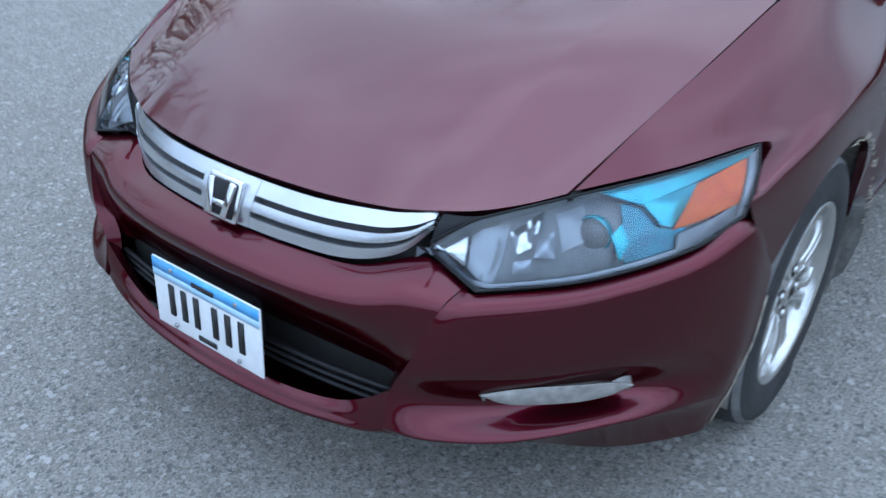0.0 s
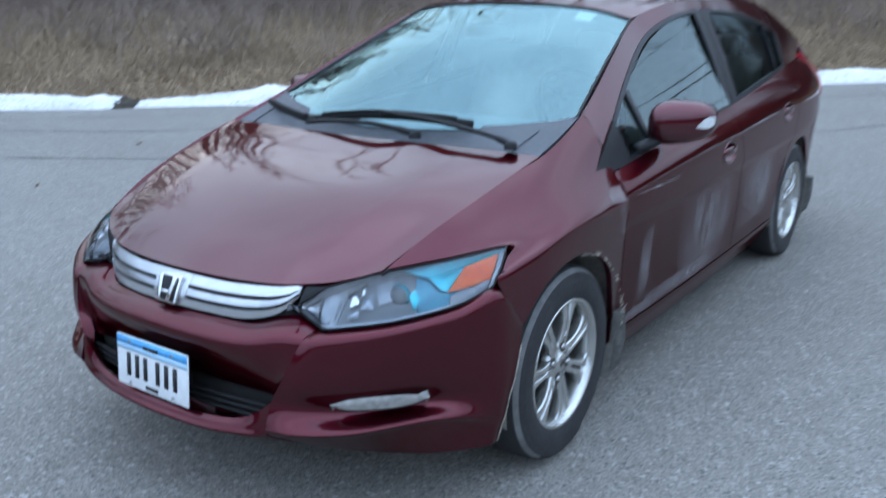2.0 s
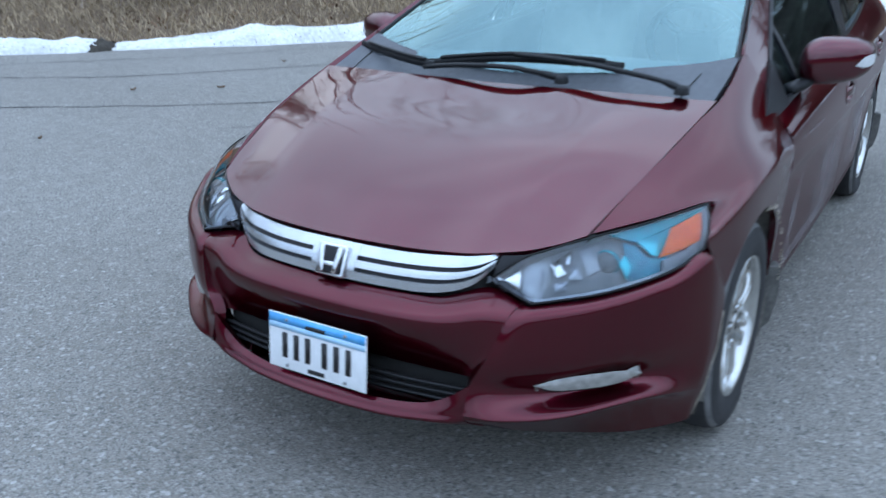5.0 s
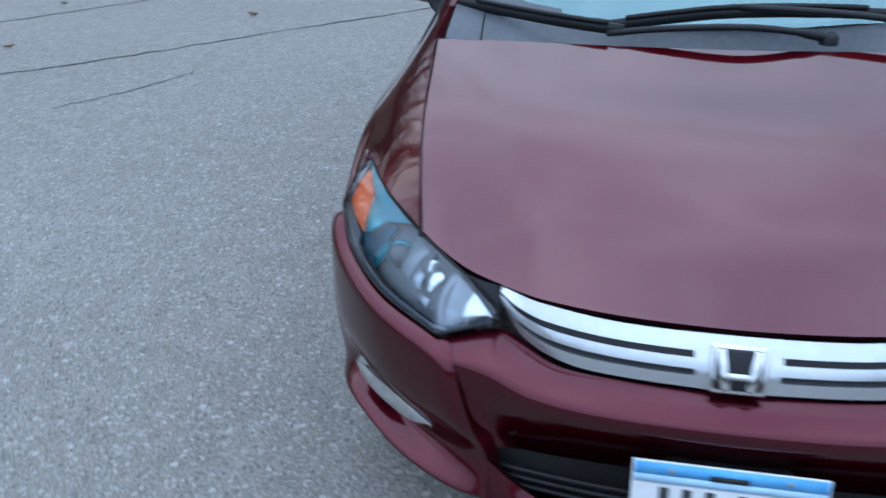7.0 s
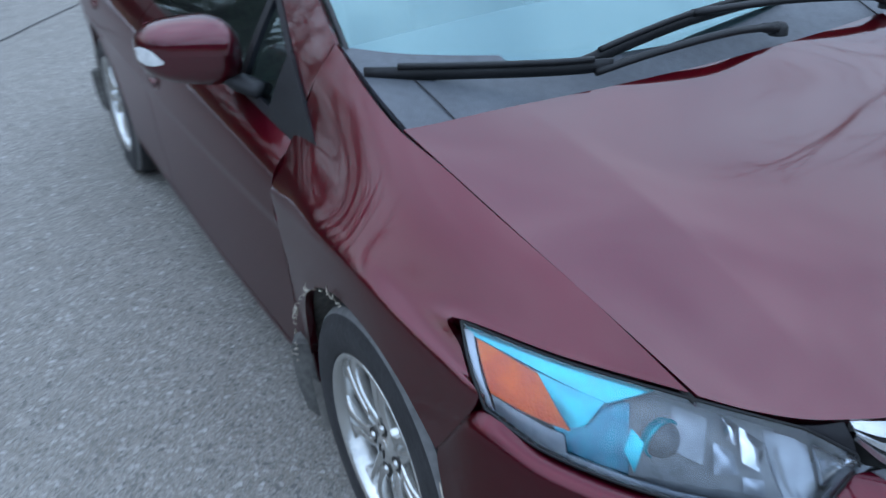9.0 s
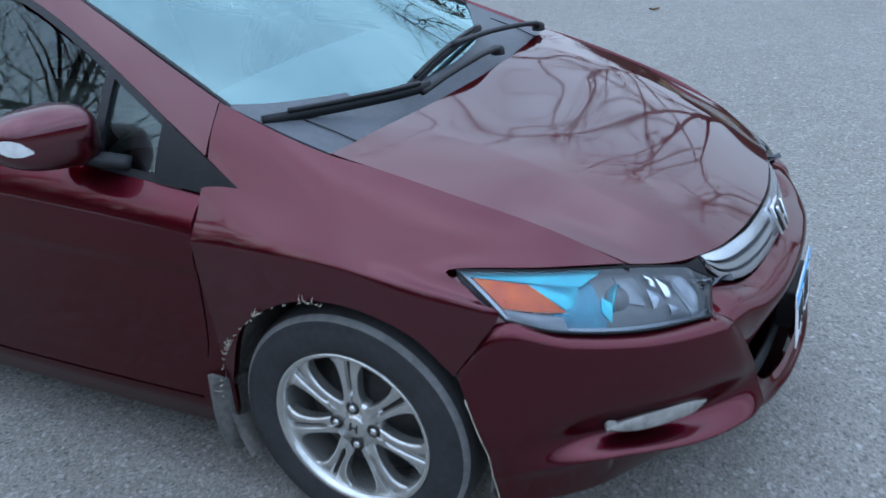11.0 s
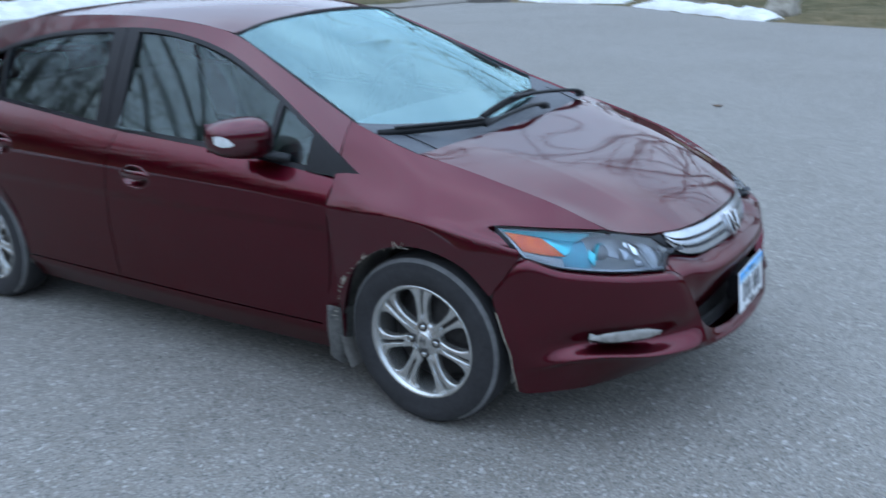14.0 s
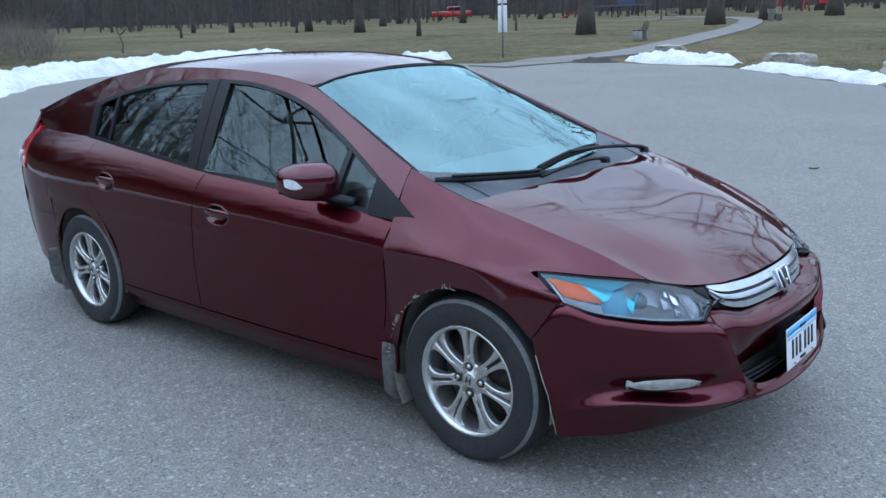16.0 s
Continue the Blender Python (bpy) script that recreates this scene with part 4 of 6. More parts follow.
def house_y(x, z):
    """Half-width of the glasshouse between belt and roof rail."""
    zb, zr, yb, yr = Z_BELT(x), Z_RAIL(x), Y_BELT(x), Y_RAIL(x)
    t = (z - zb) / max(zr - zb, 0.02)
    return yb + (yr - yb) * t + 0.011 * math.sin(math.pi * min(max(t, 0), 1))


def region(fn, left, right, low, high, nu, nv):
    """A grid on a side surface: left(z), right(z) bound it along x, low(x), high(x) bound it in z."""
    g = np.zeros((nv, nu, 3))
    for j in range(nu):
        u = j / (nu - 1)
        x = left(0.6) * (1 - u) + right(0.6) * u
        for i in range(nv):
            v = i / (nv - 1)
            xx = x
            for _ in range(3):
                z = low(xx) * (1 - v) + high(xx) * v
                xx = left(z) * (1 - u) + right(z) * u
            g[i, j] = (xx, fn(xx, z), z)
    return g


DOOR_F = lin([(0.20, -0.45), (0.266, -0.436), (0.45, -0.375), (0.634, -0.352), (0.85, -0.338), (1.4, -0.33)])
DOOR_B = lin([(0.20, -1.545), (0.568, -1.53), (0.75, -1.49), (0.93, -1.455), (1.4, -1.45)])
DOOR_R = lin([(0.20, -2.205), (0.40, -2.205), (0.52, -2.235), (0.60, -2.30), (0.72, -2.385), (0.816, -2.42), (1.0, -2.44), (1.4, -2.5)])


def arch(x, centre, base):
    d = ARCH_R**2 - (x - centre) ** 2
    return max(base, 0.302 + math.sqrt(d)) if d > 0 else base


def fair(g, hold):
    """The smoothest skin near g with its edges kept; hold: how closely it keeps to g inside."""
    r, c = g.shape[:2]
    ids = np.arange(r * c).reshape(r, c)
    lap = np.zeros((2 * r * c, r * c))
    for i in range(r):
        for j in range(c):
            if 0 < i < r - 1:
                lap[ids[i, j], [ids[i - 1, j], ids[i, j], ids[i + 1, j]]] += (1, -2, 1)
            if 0 < j < c - 1:
                lap[r * c + ids[i, j], [ids[i, j - 1], ids[i, j], ids[i, j + 1]]] += (1, -2, 1)
    edge = np.ones((r, c), bool)
    edge[1:-1, 1:-1] = False
    free, kept = ids[~edge], ids[edge]
    flat = g.reshape(-1, 3)
    m = lap[:, free].T @ lap[:, free] + hold * np.eye(len(free))
    out = flat.copy()
    out[free] = np.linalg.solve(m, hold * flat[free] - lap[:, free].T @ (lap[:, kept] @ flat[kept]))
    return out.reshape(r, c, 3)


def hood():
    mid = [[(0.752, 0, 0.663), (0.738, 0.18, 0.662), (0.712, 0.31, 0.664), (0.686, 0.375, 0.667)],
           [(0.585, 0, 0.752), (0.577, 0.19, 0.751), (0.560, 0.32, 0.749), (0.540, 0.392, 0.747)],
           [(0.36, 0, 0.832), (0.355, 0.2, 0.833), (0.342, 0.34, 0.833), (0.330, 0.412, 0.832)],
           [(0.14, 0, 0.880), (0.135, 0.22, 0.883), (0.125, 0.36, 0.885), (0.115, 0.428, 0.886)],
           [(-0.004, 0, 0.9175), (-0.010, 0.23, 0.9185), (-0.026, 0.38, 0.9175), (-0.034, 0.442, 0.917)]]
    edge = [[(0.686, 0.375, 0.667), (0.650, 0.450, 0.675), (0.605, 0.512, 0.688), (0.562, 0.560, 0.703)],
            [(0.540, 0.392, 0.747), (0.505, 0.462, 0.747), (0.468, 0.530, 0.749), (0.435, 0.590, 0.757)],
            [(0.330, 0.412, 0.832), (0.312, 0.485, 0.826), (0.292, 0.556, 0.820), (0.27, 0.622, 0.817)],
            [(0.115, 0.428, 0.886), (0.106, 0.502, 0.882), (0.096, 0.576, 0.876), (0.085, 0.645, 0.870)],
            [(-0.034, 0.442, 0.917), (-0.044, 0.515, 0.9155), (-0.055, 0.590, 0.912), (-0.066, 0.662, 0.911)]]
    # the raised middle and the sides meet in a soft crease
    along = []
    for a, b in zip(mid, edge):
        m = cat([(x, -y, z) for x, y, z in a[:0:-1]] + a, 7)
        e = cat(b, 7)
        along.append(np.vstack([e[:0:-1] * (1, -1, 1), m, e[1:]]))
    along = np.array(along)
    skin = np.stack([cat(along[:, j], 9) for j in range(along.shape[1])], 1)
    mb = sheet(Mesh(), skin, (0, 0, 1), 0.0)
    for rim in (skin[:, 0], skin[:, -1]):
        mb.add(list(rim) + list(rim + np.array((0, 0, -0.02))), [(k, k + 1, len(rim) + k + 1, len(rim) + k) for k in range(len(rim) - 1)])
    front = skin[0]
    mb.add(list(front) + list(front + np.array((-0.01, 0, -0.015))), [(k, k + 1, len(front) + k + 1, len(front) + k) for k in range(len(front) - 1)])
    hd = part("hood", mb, PAINT, car, "maroon hood reflecting sky and bare branches")
    # Black tube sunk in each hood gap stands in for its shade.
    for q, rim in ((-1, skin[:, 0]), (1, skin[:, -1])):
        part("gap_shade", tube(Mesh(), rim + np.array((0, q * 0.0034, -0.0095)), 0.0050, 6, cap=False), UNDER, hd)


def windshield():
    half = [[(-0.11, 0, 0.935), (-0.15, 0.30, 0.945), (-0.25, 0.52, 0.962), (-0.335, 0.642, 0.985)],
            [(-0.53, 0, 1.180), (-0.56, 0.28, 1.172), (-0.62, 0.48, 1.145), (-0.68, 0.577, 1.135)],
            [(-0.935, 0, 1.328), (-0.945, 0.26, 1.320), (-0.968, 0.42, 1.300), (-1.0, 0.520, 1.268)]]
    rows = [[(x, -y, z) for x, y, z in r[:0:-1]] + r for r in half]
    g = net(rows, 10, 6)
    ws = part("windshield", sheet(Mesh(), g, (1, 0, 1), 0.0), GLASS_WS, car, "pale blue-green windshield mirroring the sky")
    edge = Mesh()
    for e in (g[:, 0], g[:, -1], g[-1]):
        tube(edge, e, 0.007, 6, cap=False)
    part("seal", edge, PLASTIC, ws)
    st = np.array([[(-0.965 + 0.06 * u, 0.33 + 0.07 * v, 1.302 - 0.028 * u - 0.008 * v) for v in (0, 0.5, 1)] for u in (0, 0.5, 1)])
    part("sticker", sheet(Mesh(), st, (1, 0, 1), 0.001), PLATE_WHITE, ws)


def cowl():
    half = [[(-0.002, 0, 0.886), (-0.010, 0.25, 0.890), (-0.035, 0.47, 0.897), (-0.068, 0.650, 0.903)],
            [(-0.070, 0, 0.896), (-0.088, 0.28, 0.905), (-0.13, 0.50, 0.928), (-0.20, 0.652, 0.945)],
            [(-0.13, 0, 0.945), (-0.17, 0.30, 0.955), (-0.265, 0.52, 0.972), (-0.345, 0.648, 0.993)]]
    rows = [[(x, -y, z) for x, y, z in r[:0:-1]] + r for r in half]
    g = net(rows, 5, 6)
    c = part("cowl_panel", sheet(Mesh(), g, (0.3, 0, 1), 0.015), COWL_PLASTIC, car, "weathered dark grey plastic cowl under the wipers")
    for s in (1, -1):
        ends = cat(flip([(-0.062, 0.560, 0.906), (-0.135, 0.566, 0.932), (-0.22, 0.572, 0.956)], s), 4)
        part("seam", tube(Mesh(), ends, 0.0018, 4), PLASTIC, c)


def wiper(arm, blade, name="wiper"):
    w = part(name, tube(Mesh(), cat(arm, 5), [0.014] * 4 + [0.010] * (len(cat(arm, 5)) - 4), 7, flat=0.8), PLASTIC, car, "black wiper arm and blade lying on the glass")
    part("pivot_cap", lathe(Mesh(), [(0, 0.012), (0.014, 0.010), (0.02, 0.002), (0.021, -0.014)], arm[0], "z", 14), PLASTIC, w)
    part("blade", tube(Mesh(), cat(blade, 6), 0.0075, 6, flat=1.9), PLASTIC, w)
    mid = cat(blade, 6)
    part("blade_frame", tube(Mesh(), mid[2:-2] + np.array((0.004, 0, 0.014)), 0.0065, 5), PLASTIC, w)


def roof():
    rows = []
    for x0 in (-0.94, -1.2, -1.5, -1.9, -2.3):
        r = []
        for f in (-1, -0.72, -0.36, 0, 0.36, 0.72, 1):
            x = x0 - (0.062 * f * f if x0 > -1.0 else 0)
            zr, yr = Z_RAIL(x), Y_RAIL(x)
            zc = Z_ROOF(x) if x0 < -1.0 else 1.337
            zr = zr if x0 < -1.0 else 1.276
            r.append((x, f * (yr if x0 < -1.0 else 0.527), zr + (zc - zr) * (1 - abs(f) ** 2.3)))
        rows.append(r)
    part("roof", sheet(Mesh(), net(rows, 7, 5), (0, 0, 1), 0.02, gap=0.002), PAINT, car)
    rows = []
    for x in (-2.3, -2.65, -3.0, -3.31):
        rows.append([(x - (0.03 * (1 - f * f)), f * Y_RAIL(x), Z_RAIL(x) + (Z_ROOF(x) - Z_RAIL(x)) * (1 - abs(f) ** 2.3)) for f in (-1, -0.6, 0, 0.6, 1)])
    h = part("hatch_glass", sheet(Mesh(), net(rows, 5, 6), (0, 0, 1), 0.02, gap=0.002), GLOSS_BLACK, car)
    edge = rows[-1]
    lip = [edge, [(x - 0.05, y, z - 0.012) for x, y, z in edge], [(x - 0.045, y * 0.98, z - 0.05) for x, y, z in edge]]
    part("spoiler", sheet(Mesh(), net(lip, 3, 6), (-0.3, 0, 1), 0.01), PAINT, car)


def tail():
    rows = []
    for z in (0.2, 0.33, 0.5, 0.675, 0.8, 0.95, 1.085):
        x = X_TAIL(z)
        y = side_y(x, z) if z < 1.0 else house_y(x, z)
        rows.append([(x - 0.10 * (1 - f * f) ** 0.7 if z < 0.9 else x - 0.06 * (1 - f * f), y * f, z) for f in (-1, -0.85, -0.4, 0, 0.4, 0.85, 1)])
    part("rear_bumper", sheet(Mesh(), net(rows, 4, 5), (-1, 0, 0), 0.02), PAINT_DUSTY_DIM, car)


def nose(rows):
    """Draws the foremost skin back by a centimetre."""
    return [[(x - 0.010 * step((x - 0.72) / 0.12), y, z) for x, y, z in r] for r in rows]


def bumper():
    C = [[(0.800, 0, 0.568), (0.787, 0.18, 0.566), (0.757, 0.29, 0.566), (0.700, 0.385, 0.590), (0.712, 0.475, 0.576)],
         [(0.842, 0, 0.553), (0.832, 0.18, 0.551), (0.806, 0.30, 0.553), (0.770, 0.39, 0.568), (0.754, 0.468, 0.565)],
         [(0.866, 0, 0.526), (0.856, 0.19, 0.524), (0.830, 0.32, 0.525), (0.796, 0.40, 0.537), (0.774, 0.460, 0.540)],
         [(0.834, 0, 0.452), (0.824, 0.18, 0.449), (0.804, 0.31, 0.446), (0.788, 0.385, 0.445), (0.796, 0.424, 0.452)],
         [(0.790, 0, 0.384), (0.782, 0.17, 0.382), (0.774, 0.28, 0.382), (0.772, 0.350, 0.386), (0.792, 0.398, 0.395)]]
    rows = [[(x, -y, z) for x, y, z in r[:0:-1]] + r for r in nose(C)]
    fb = part("front_bumper", sheet(Mesh(), net(rows, 5, 5), (1, 0, 0), 0.015), PAINT_FRONT, car, "maroon front bumper with chipped edges")
    L = [[(0.873, 0, 0.314), (0.863, 0.17, 0.315), (0.844, 0.28, 0.324), (0.832, 0.345, 0.352), (0.824, 0.396, 0.392)],
         [(0.886, 0, 0.300), (0.876, 0.18, 0.300), (0.858, 0.29, 0.306), (0.846, 0.35, 0.314), (0.838, 0.390, 0.329)],
         [(0.884, 0, 0.276), (0.872, 0.18, 0.276), (0.852, 0.29, 0.280), (0.838, 0.35, 0.284), (0.826, 0.392, 0.294)],
         [(0.70, 0, 0.220), (0.69, 0.18, 0.220), (0.68, 0.29, 0.218), (0.685, 0.35, 0.220), (0.698, 0.399, 0.222)]]
    rows = [[(x, -y, z) for x, y, z in r[:0:-1]] + r for r in nose(L)]
    part("lower_lip", sheet(Mesh(), net(rows, 5, 5), (1, 0, 0), 0.02), PAINT_FRONT, fb)
    K = [[(0.714, 0.478, 0.576), (0.717, 0.508, 0.577), (0.612, 0.634, 0.592), (0.478, 0.733, 0.616), (0.372, 0.782, 0.646), (0.300, 0.802, 0.560)],
         [(0.754, 0.470, 0.565), (0.748, 0.522, 0.569), (0.647, 0.654, 0.585), (0.508, 0.755, 0.609), (0.384, 0.806, 0.632), (0.287, 0.816, 0.524)],
         [(0.782, 0.460, 0.540), (0.768, 0.524, 0.543), (0.666, 0.660, 0.557), (0.522, 0.766, 0.579), (0.396, 0.813, 0.588), (0.303, 0.821, 0.474)],
         [(0.818, 0.428, 0.455), (0.796, 0.500, 0.450), (0.700, 0.632, 0.448), (0.548, 0.752, 0.452), (0.405, 0.814, 0.440), (0.332, 0.822, 0.392)],
         [(0.828, 0.398, 0.395), (0.785, 0.475, 0.372), (0.690, 0.588, 0.362), (0.545, 0.722, 0.372), (0.405, 0.806, 0.350), (0.348, 0.815, 0.340)],
         [(0.850, 0.392, 0.322), (0.828, 0.482, 0.318), (0.742, 0.604, 0.322), (0.592, 0.738, 0.338), (0.405, 0.800, 0.300), (0.352, 0.806, 0.285)],
         [(0.851, 0.393, 0.312), (0.829, 0.483, 0.308), (0.743, 0.605, 0.312), (0.593, 0.738, 0.328), (0.405, 0.798, 0.290), (0.353, 0.804, 0.275)],
         [(0.832, 0.394, 0.288), (0.805, 0.476, 0.289), (0.722, 0.590, 0.294), (0.578, 0.722, 0.312), (0.405, 0.788, 0.258), (0.355, 0.794, 0.242)],
         [(0.700, 0.400, 0.222), (0.685, 0.450, 0.218), (0.630, 0.545, 0.212), (0.535, 0.680, 0.206), (0.402, 0.773, 0.198), (0.358, 0.784, 0.198)]]
    # the corner wraps round close to the wheel arch
    tuck = np.array([[0, 0, 0, 0, 0, 0], [0.004, 0.008, 0.010, 0.008, 0.004, 0], [0.004, 0.012, 0.017, 0.014, 0.006, 0], [0.006, 0.016, 0.022, 0.018, 0.006, 0], [0.006, 0.016, 0.020, 0.016, 0.006, 0], [0.008, 0.014, 0.018, 0.014, 0.006, 0], [0.008, 0.014, 0.018, 0.014, 0.006, 0], [0.010, 0.016, 0.020, 0.016, 0.006, 0], [0, 0.006, 0.008, 0.006, 0, 0]])
    lift = (0, 0, 0, 0, 0.0, 0.010, 0.008, 0.008, 0)
    K = [[(x - 0.85 * t, y - (0.85 * t if j > 0 else 0), z + (lift[i] if j < 4 else 0)) for j, ((x, y, z), t) in enumerate(zip(r, tk))] for i, (r, tk) in enumerate(zip(K, tuck))]
    K = nose(K)
    for s in (1, -1):
        c = part("bumper_corner", sheet(Mesh(), flip(net(K, 5, 6), s), (0.6, s * 0.8, 0), 0.030), PAINT_FRONT, fb)
        top = cat([(0.731, 0.520, 0.377), (0.70, 0.574, 0.393), (0.64, 0.650, 0.399), (0.596, 0.692, 0.397), (0.566, 0.713, 0.388)], 5)
        low = cat([(0.731, 0.519, 0.375), (0.712, 0.566, 0.370), (0.652, 0.642, 0.373), (0.606, 0.687, 0.378), (0.568, 0.712, 0.385)], 5)
        swell = np.sin(np.linspace(0, math.pi, len(top)))[:, None]
        top, low = top + swell * (0, 0, 0.004), low + swell * (0.001, 0.001, -0.003)
        mid = (top + low) / 2 + np.array((0.002, 0.002, 0))
        g = np.stack([top, (top + mid) / 2 + np.array((0.001, 0.001, 0)), mid, (low + mid) / 2 + np.array((0.001, 0.001, 0)), low]) + np.array((-0.003, -0.003, 0.008))
        edge = cat([np.array(p) + np.array((-0.002, 0.002, 0)) for p in [r[-1] for r in K[2:]]], 4)
        part("worn_edge", tube(Mesh(), flip(edge, s), 0.0014, 5), FRAYED, c)
        fog = part("fog_light_cover", sheet(Mesh(), flip(g, s), (0.7, s * 0.7, 0), 0.02), FOG, fb, "hazed pale fog lamp insert")
        # Flat black strip puts the pocket's darkness below the fog insert.
        slot = np.stack([low + np.array((-0.009, -0.009, 0.008)), low + np.array((-0.014, -0.014, -0.004))])
        part("recess_dark_strip", sheet(Mesh(), flip(slot, s), (0.7, s * 0.7, 0), 0.0), PLASTIC, fog)
    back = net([[(0.755, -0.39, 0.42), (0.765, 0, 0.42), (0.755, 0.39, 0.42)], [(0.755, -0.39, 0.29), (0.765, 0, 0.29), (0.755, 0.39, 0.29)]], 2, 6)
    lg = part("lower_grille", sheet(Mesh(), back, (1, 0, 0), 0.0), UNDER, fb, "black lower intake with thin slats")
    for z in (0.325, 0.343, 0.361):
        part("slat", tube(Mesh(), cat([(0.785, -0.38, z), (0.810, -0.2, z), (0.818, 0, z), (0.810, 0.2, z), (0.785, 0.38, z)], 5), 0.006, 6, flat=0.8), PLASTIC, lg)


def grille():
    top = [(0.757, 0, 0.655), (0.744, 0.18, 0.653), (0.712, 0.31, 0.656), (0.690, 0.36, 0.659), (0.672, 0.392, 0.662)]
    low = [(0.796, 0, 0.575), (0.784, 0.16, 0.573), (0.760, 0.268, 0.573), (0.722, 0.346, 0.592), (0.684, 0.393, 0.638)]
    both = lambda r: [(x, -y, z) for x, y, z in r[:0:-1]] + r
    mids = [[tuple(np.array(a) * (1 - k) + np.array(b) * k + np.array((0.008 * math.sin(math.pi * k), 0, 0))) for a, b in zip(top, low)] for k in (0, 0.33, 0.66, 1)]
    g = net([both(r) for r in mids], 8, 8)
    back = part("grille", sheet(Mesh(), g, (1, 0, 0), 0.02, lift=-0.014), GLOSS_BLACK, car, "satin silver three-bar grille with a chrome badge")
    n = g.shape[0] - 1
    ncol = g.shape[1]
    for a, b in ((0.0, 0.30), (0.417, 0.63), (0.75, 1.0)):
        i0, i1 = int(round(a * n)), int(round(b * n))
        part("bar", sheet(Mesh(), g[i0 : i1 + 1], (1, 0, 0), 0.016), SATIN, back)
    inner = [j for j in range(ncol) if abs(g[0, j, 1]) < 0.085]
    c0, c1 = inner[0], inner[-1]
    part("badge_plate", sheet(Mesh(), g[:, c0 : c1 + 1], (1, 0, 0), 0.02, lift=0.001), SATIN, back)
    em = part("badge", block(Mesh(), (0.789, 0, 0.613), (0.010, 0.086, 0.080), 0.022, Matrix.Rotation(radians(-24), 3, "Y"), 3), CHROME, back)
    part("badge_field", block(Mesh(), (0.7925, 0, 0.6145), (0.010, 0.072, 0.066), 0.018, Matrix.Rotation(radians(-24), 3, "Y"), 3), GLOSS_BLACK, em)
    tilt = Matrix.Rotation(radians(-24), 3, "Y")
    for s in (-1, 1):
        part("badge_bar", block(Mesh(), (0.799, s * 0.0235, 0.617), (0.008, 0.015, 0.066), 0.003, tilt @ Matrix.Rotation(radians(s * -9), 3, "X")), CHROME, em)
    part("badge_bar", block(Mesh(), (0.7995, 0, 0.606), (0.007, 0.036, 0.012), 0.003, tilt), CHROME, em)


LAMP_TOP = [(0.693, 0.394, 0.619), (0.654, 0.455, 0.664), (0.562, 0.560, 0.696), (0.415, 0.668, 0.714), (0.262, 0.748, 0.727)]
LAMP_LOW = [(0.699, 0.393, 0.604), (0.722, 0.502, 0.582), (0.612, 0.636, 0.598), (0.475, 0.737, 0.622), (0.376, 0.779, 0.652)]


